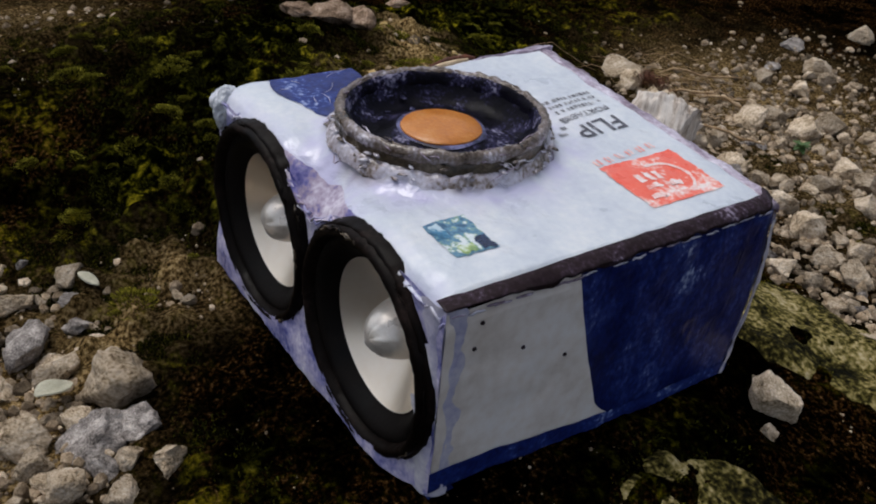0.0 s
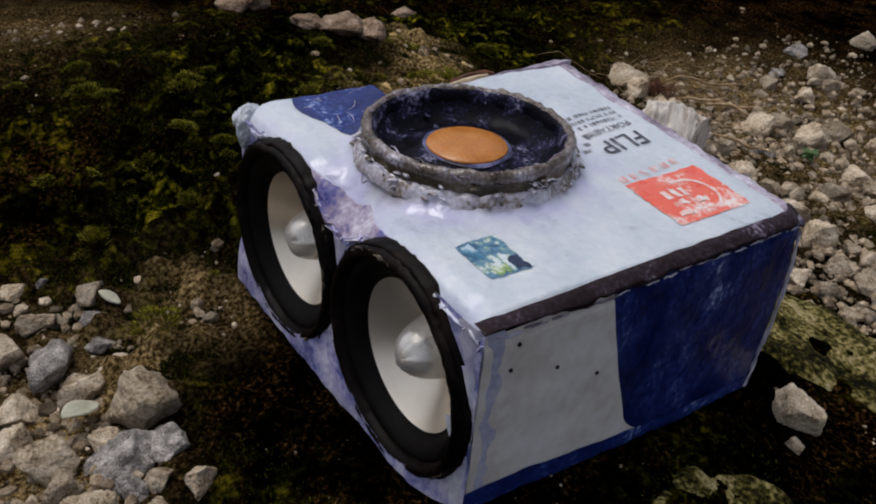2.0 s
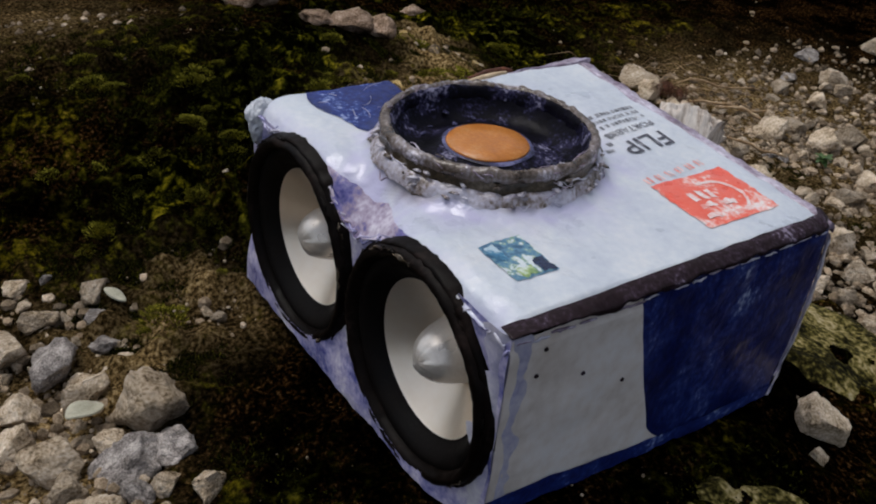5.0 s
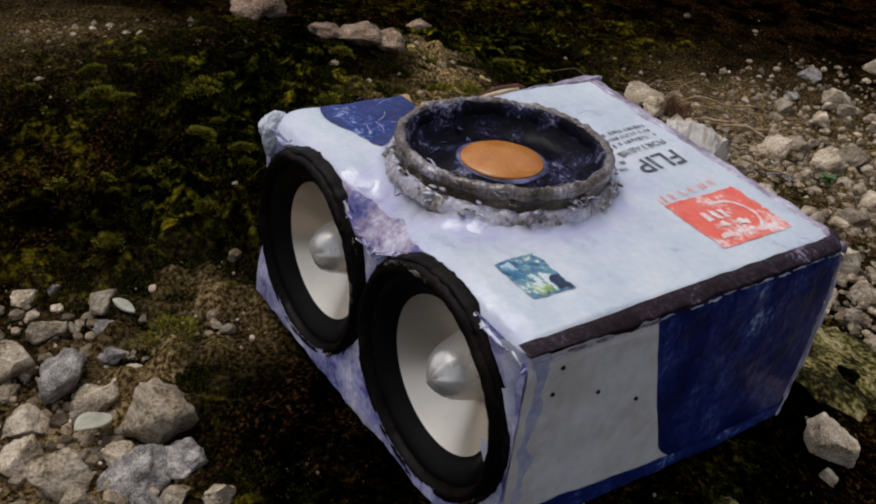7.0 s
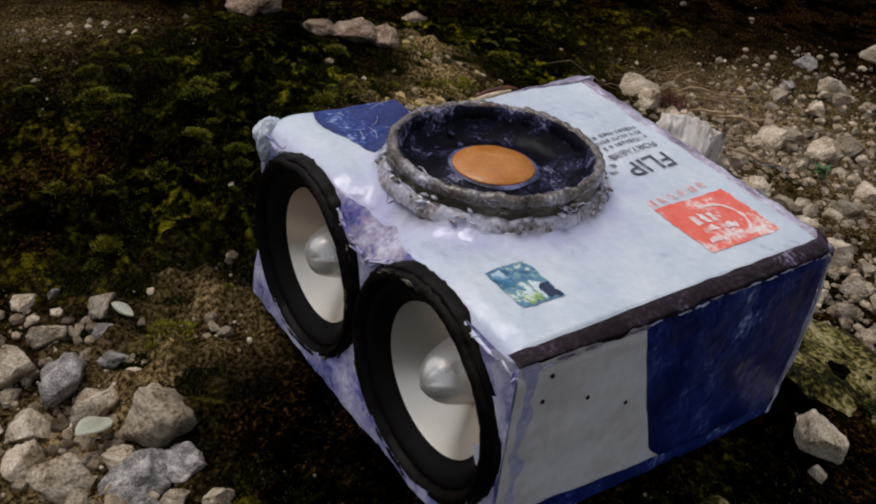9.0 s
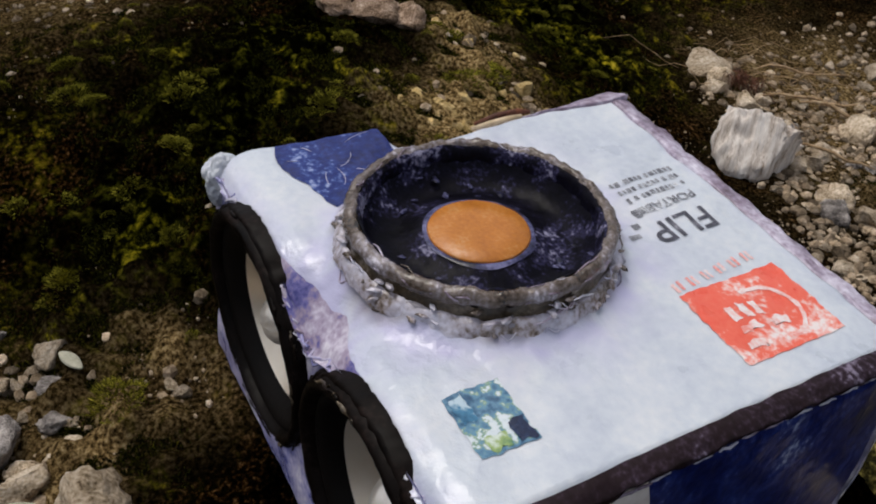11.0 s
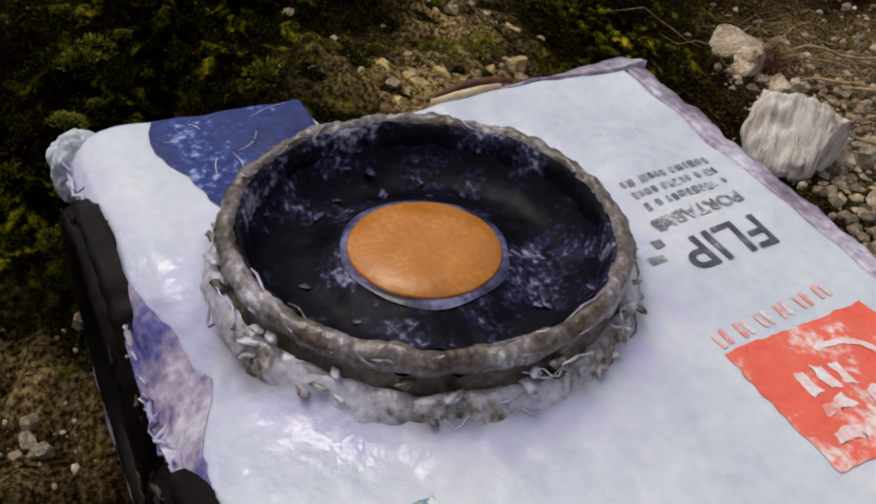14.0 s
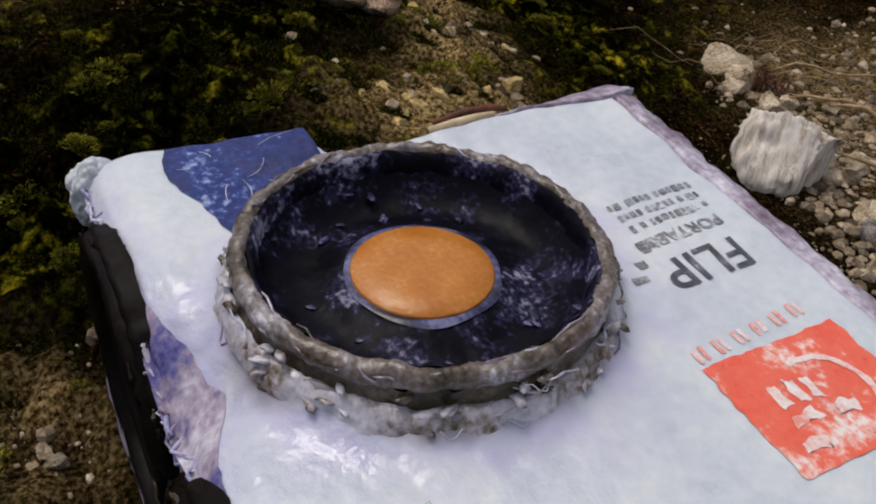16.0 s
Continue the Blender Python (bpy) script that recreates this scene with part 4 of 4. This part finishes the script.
def shoot(r):
    """A moss shoot: three narrow blades from one foot."""
    vs, fs = [], []
    for _ in range(3):
        a, l, lean, w = r.uniform(0, 6.283), r.uniform(0.007, 0.022), r.uniform(0.3, 1.3), r.uniform(0.0012, 0.003)
        c, s = math.cos(a), math.sin(a)
        o = len(vs)
        vs += [(-s * w, c * w, 0), (s * w, -c * w, 0), (c * l * lean * 0.6 + s * w, s * l * lean * 0.6 - c * w, l * 0.6 + 0.01), (c * l * lean, s * l * lean, l), (c * l * lean * 0.6 - s * w, s * l * lean * 0.6 + c * w, l * 0.6 + 0.01)]
        fs.append((o, o + 1, o + 2, o + 3, o + 4))
    return vs, fs


def in_moss(x, y):
    m = float(mossy(x, y)) * (0.75 + 0.9 * noise.noise((x * 2.2 + 3, y * 2.2 - 3, 3.0)) + 0.5 * noise.noise((x * 6.5 + 8, y * 6.5 - 8, 8.0)))
    return max(0.0, min(1.0, (m - 0.25) * 1.5)) * (0 if (-1.95 < x < 0 and 0 < y < 1.75) else 1)


def surface(x, y):
    """Height of the finished ground at a place."""
    i, j = np.searchsorted(gx, x), np.searchsorted(gy, y)
    return float(Z[i, j])


many("moss", 120000, in_moss, shoot, MOSS, "short dark green moss with yellowish tips", "moss", 31, (-5.8, 1.2, -1.3, 5.2))
many("gravel", 7000, lambda x, y: min(1, gravel_back(x, y) + 0.5 * heap(x, y) + 0.35 * float(sandy(x, y)) ), grit(0.012, 0.055), PEBBLE, "fine pale grit and crumbs on the soil", "gravel", 32)
# tiny pale crumbs; they also stand in for small glints of light
many("gravel", 3600, lambda x, y: (1 - smoothstep(0.2, 1.1, x)) * (1 - smoothstep(3.5, 6, y)) * smoothstep(-5.9, -4.5, x) * max(0, 0.05 + 1.6 * noise.noise((x * 1.3, y * 1.3, 4.0))), grit(0.003, 0.014), PEBBLE, "scattered pale crumbs, also standing for glints, on moss and soil", "gravel", 33)

# moss cushions
def cushion_mesh(seed):
    """A mound of short upright tufts, about one unit across, with an uneven outline."""
    r = random.Random(seed)
    V, F = [], []
    for _ in range(420):
        a, q = r.uniform(0, 6.283), math.sqrt(r.random()) * 0.5
        q *= 1 + 0.5 * nz(math.cos(a), math.sin(a), 0, 1.3, seed)
        x, y = q * math.cos(a), q * math.sin(a)
        z = 0.55 * max(0.0, 1 - (q / 0.55) ** 2) + 0.25 * nz(x, y, 0, 5, seed)
        for _ in range(2):
            t, l, w = r.uniform(0, 6.283), r.uniform(0.05, 0.15), r.uniform(0.012, 0.03)
            dx, dy = x * 0.5 + 0.4 * l * math.cos(t), y * 0.5 + 0.4 * l * math.sin(t)
            ex, ey = -w * math.sin(t), w * math.cos(t)
            o = len(V)
            V += [(x - ex, y - ey, z - 0.1), (x + ex, y + ey, z - 0.1), (x + dx * 0.4, y + dy * 0.4, z + l)]
            F.append((o, o + 1, o + 2))
    me = bpy.data.meshes.new("moss_cushion")
    me.from_pydata(V, [], F)
    me.materials.append(CUSHION)
    return me


CUSH = [cushion_mesh(80 + q) for q in range(5)]
rng = random.Random(52)
count = 0
while count < 55:
    x, y = rng.uniform(-5, 0.6), rng.uniform(-1.0, 4.2)
    if rng.random() > in_moss(x, y):
        continue
    count += 1
    s = 0.07 + 0.20 * rng.random() ** 2
    ob = new("moss_cushion", CUSH[rng.randrange(5)])
    ob.matrix_world = Matrix.LocRotScale((x * DM, y * DM, (surface(x, y) + 0.01 * s) * DM), Euler((0, 0, rng.uniform(0, 6.28))), (s * DM, s * DM * rng.uniform(0.7, 1.2), s * DM * 0.34))
    tagged(ob, "yellow-green moss cushion on dark soil", "moss", "moss cushions")

# moss-stained rock ledge beside the box
def ledge(cx, cy, rx, ry, turn, high, seed, label):
    def at(u, v):
        a, d = u * 6.2832, v
        c, s = math.cos(a) * d * rx * (1 + 0.12 * nz(math.cos(a), math.sin(a), 0, 2, seed)), math.sin(a) * d * ry * (1 + 0.12 * nz(math.cos(a), math.sin(a), 3, 2, seed))
        x, y = cx + c * math.cos(turn) - s * math.sin(turn), cy + c * math.sin(turn) + s * math.cos(turn)
        z = ground_z(x, y) - 0.05 + high * (1 - smoothstep(0.72, 1.0, d)) + 0.05 * nz(x, y, 0, 3, seed) + 0.025 * nz(x, y, 0, 9, seed)
        return x, y, z
    ob = part("mossy_rock", sheet(90, 44, at), MOSSROCK)
    return tagged(ob, label, "rock")


ledge(-0.25, 2.62, 1.05, 0.55, 0.35, 0.10, 1.0, "low moss-stained rock ledge bordering the gravel")
ledge(0.62, 1.05, 0.55, 0.42, 0.8, 0.07, 2.0, "low pale rock with moss stains beside the box")

# striated white stone behind the box
me = rock_mesh(97, 16, 0.05, 5)
me.materials.append(WOODY)
ob = new("white_stone", me)
ob.matrix_world = Matrix.LocRotScale((-0.243, 0.390, (ground_z(-2.43, 3.90) + 0.10) * DM), Euler((radians(-20), radians(8), radians(58))), (0.070, 0.066, 0.110))
tagged(ob, "white striated stone with flaking grooves, lying in the gravel", "stone")

# dry straw, stalks and a fibre tuft behind the box
def straw(pts, radius, name="straw", label="dry pale straw stalk on the gravel", mat=STRAW, category="straw"):
    q = [(x, y, surface(x, y) + z) for x, y, z in pts]
    return tagged(part(name, strand(q, radius, 6), mat), label, category, "dry straw")


rng = random.Random(61)
for k in range(48):
    x, y = -3.35 + rng.gauss(0, 0.28), 5.05 + rng.gauss(0, 0.33)
    a = rng.choice((0.9, 1.2, 1.0, 0.6)) + rng.gauss(0, 0.22)
    l = rng.uniform(0.25, 0.8)
    bend = rng.uniform(-0.1, 0.1)
    straw([(x + l * (i / 6 - 0.5) * math.cos(a + bend * i / 3), y + l * (i / 6 - 0.5) * math.sin(a + bend * i / 3), 0.05 + 0.10 * math.sin(i / 6 * 3.14) * rng.random()) for i in range(7)], rng.uniform(0.0015, 0.0035))
for x0, y0, x1, y1, rad in ((-3.05, 5.0, -2.55, 5.45, 0.018), (-2.55, 4.35, -2.1, 4.75, 0.014), (-3.6, 5.0, -3.3, 5.9, 0.012), (-3.2, 4.7, -2.9, 5.6, 0.014)):
    straw([(x0 + (x1 - x0) * i / 6, y0 + (y1 - y0) * i / 6, 0.08 + 0.04 * math.sin(i)) for i in range(7)], rad, "dry_stalk", "thick pale dry stalk on the gravel")
for k in range(60):
    a, l = rng.uniform(0, 6.28), rng.uniform(0.06, 0.14)
    x, y = -3.38 + rng.gauss(0, 0.07), 4.72 + rng.gauss(0, 0.07)
    straw([(x + l * i / 4 * math.cos(a + i * 0.5), y + l * i / 4 * math.sin(a + i * 0.5), 0.05 + 0.10 * math.sin(i / 4 * 3.1)) for i in range(5)], 0.003, "fibre", "brown plant fibre in a dry tuft", BARK, "fibre")


# leaves, chips and a small weed
def leaf(x, y, length, width, turn, mat=LEAF, label="pale dry leaf lying on the soil", lift=0.03, tilt=0.15, name="leaf"):
    def at(u, v):
        w = width * max(0.0, math.sin(math.pi * (u * 0.94 + 0.03))) ** 0.8 * (v - 0.5)
        return length * (u - 0.5), w, lift + 0.06 * length * math.cos(u * 3) + 0.5 * abs(w) * 0.5
    bm = sheet(14, 6, at, (0, 0, -0.008))
    bmesh.ops.rotate(bm, cent=(0, 0, 0), matrix=Matrix.Rotation(tilt, 3, "Y"), verts=bm.verts)
    bmesh.ops.rotate(bm, cent=(0, 0, 0), matrix=Matrix.Rotation(turn, 3, "Z"), verts=bm.verts)
    bmesh.ops.translate(bm, vec=(x, y, surface(x, y)), verts=bm.verts)
    return tagged(part(name, bm, mat), label, "leaf")


leaf(-2.21, -0.665, 0.13, 0.065, 0.6, lift=0.02)
leaf(-1.50, -1.03, 0.19, 0.12, 1.98, label="pale pointed dry leaf among the stones", lift=0.10)
leaf(-3.0, 2.55, 0.12, 0.08, 0.4, label="grey dry leaf flake on moss")
for k in range(5):
    leaf(-1.95 + 0.05 * math.cos(k * 1.3), 5.05 + 0.05 * math.sin(k * 1.3), 0.16, 0.06, k * 1.3, GREEN, "small green weed leaf in the gravel", 0.10, -0.5, "weed_leaf")
stone(-2.76, 0.17, 0.05, "pale", "tiny white stone chip on dark soil", k=0)
stone(-1.9, -0.30, 0.07, "pale", "small stone on sandy soil")
stone(-1.84, -0.27, 0.08, "pale", "small stone on sandy soil")
rng = random.Random(77)
ROCKS["ochre"] = [rock_mesh(130 + s, 10) for s in range(4)]
for me in ROCKS["ochre"]:
    me.materials.append(OCHRE)
for k in range(60):
    stone(-2.95 + rng.gauss(0, 0.18), 1.88 + rng.gauss(0, 0.27), rng.uniform(0.035, 0.13), "ochre", "small ochre stone in the sandy patch")
for k in range(9):
    stone(-3.75 + 0.1 * k - 0.35 + rng.gauss(0, 0.1), 2.3 + rng.gauss(0, 0.14), rng.uniform(0.05, 0.13), "ochre", "small ochre stone in the sandy patch")
for x, y, s in ((-3.21, 1.01, 0.30), (-3.3, 1.12, 0.24), (-3.12, 0.92, 0.22), (-3.4, 2.13, 0.42), (-3.3, 1.98, 0.3), (-3.5, 2.3, 0.3), (-2.65, -0.66, 0.17), (-3.17, 0.13, 0.2), (-3.07, -0.14, 0.26), (-3.27, -0.67, 0.2), (-3.15, -0.48, 0.18), (-2.83, -0.30, 0.12), (-2.75, 1.5, 0.2), (-2.9, 0.3, 0.15)):
    ob = new("moss_cushion", CUSH[rng.randrange(5)])
    ob.matrix_world = Matrix.LocRotScale((x * DM, y * DM, (surface(x, y) - 0.01) * DM), Euler((0, 0, rng.uniform(0, 6.28))), (s * DM, s * DM * rng.uniform(0.6, 0.9), s * DM * 0.22))
    tagged(ob, "broad yellow-green moss cushion on dark soil", "moss", "moss cushions")
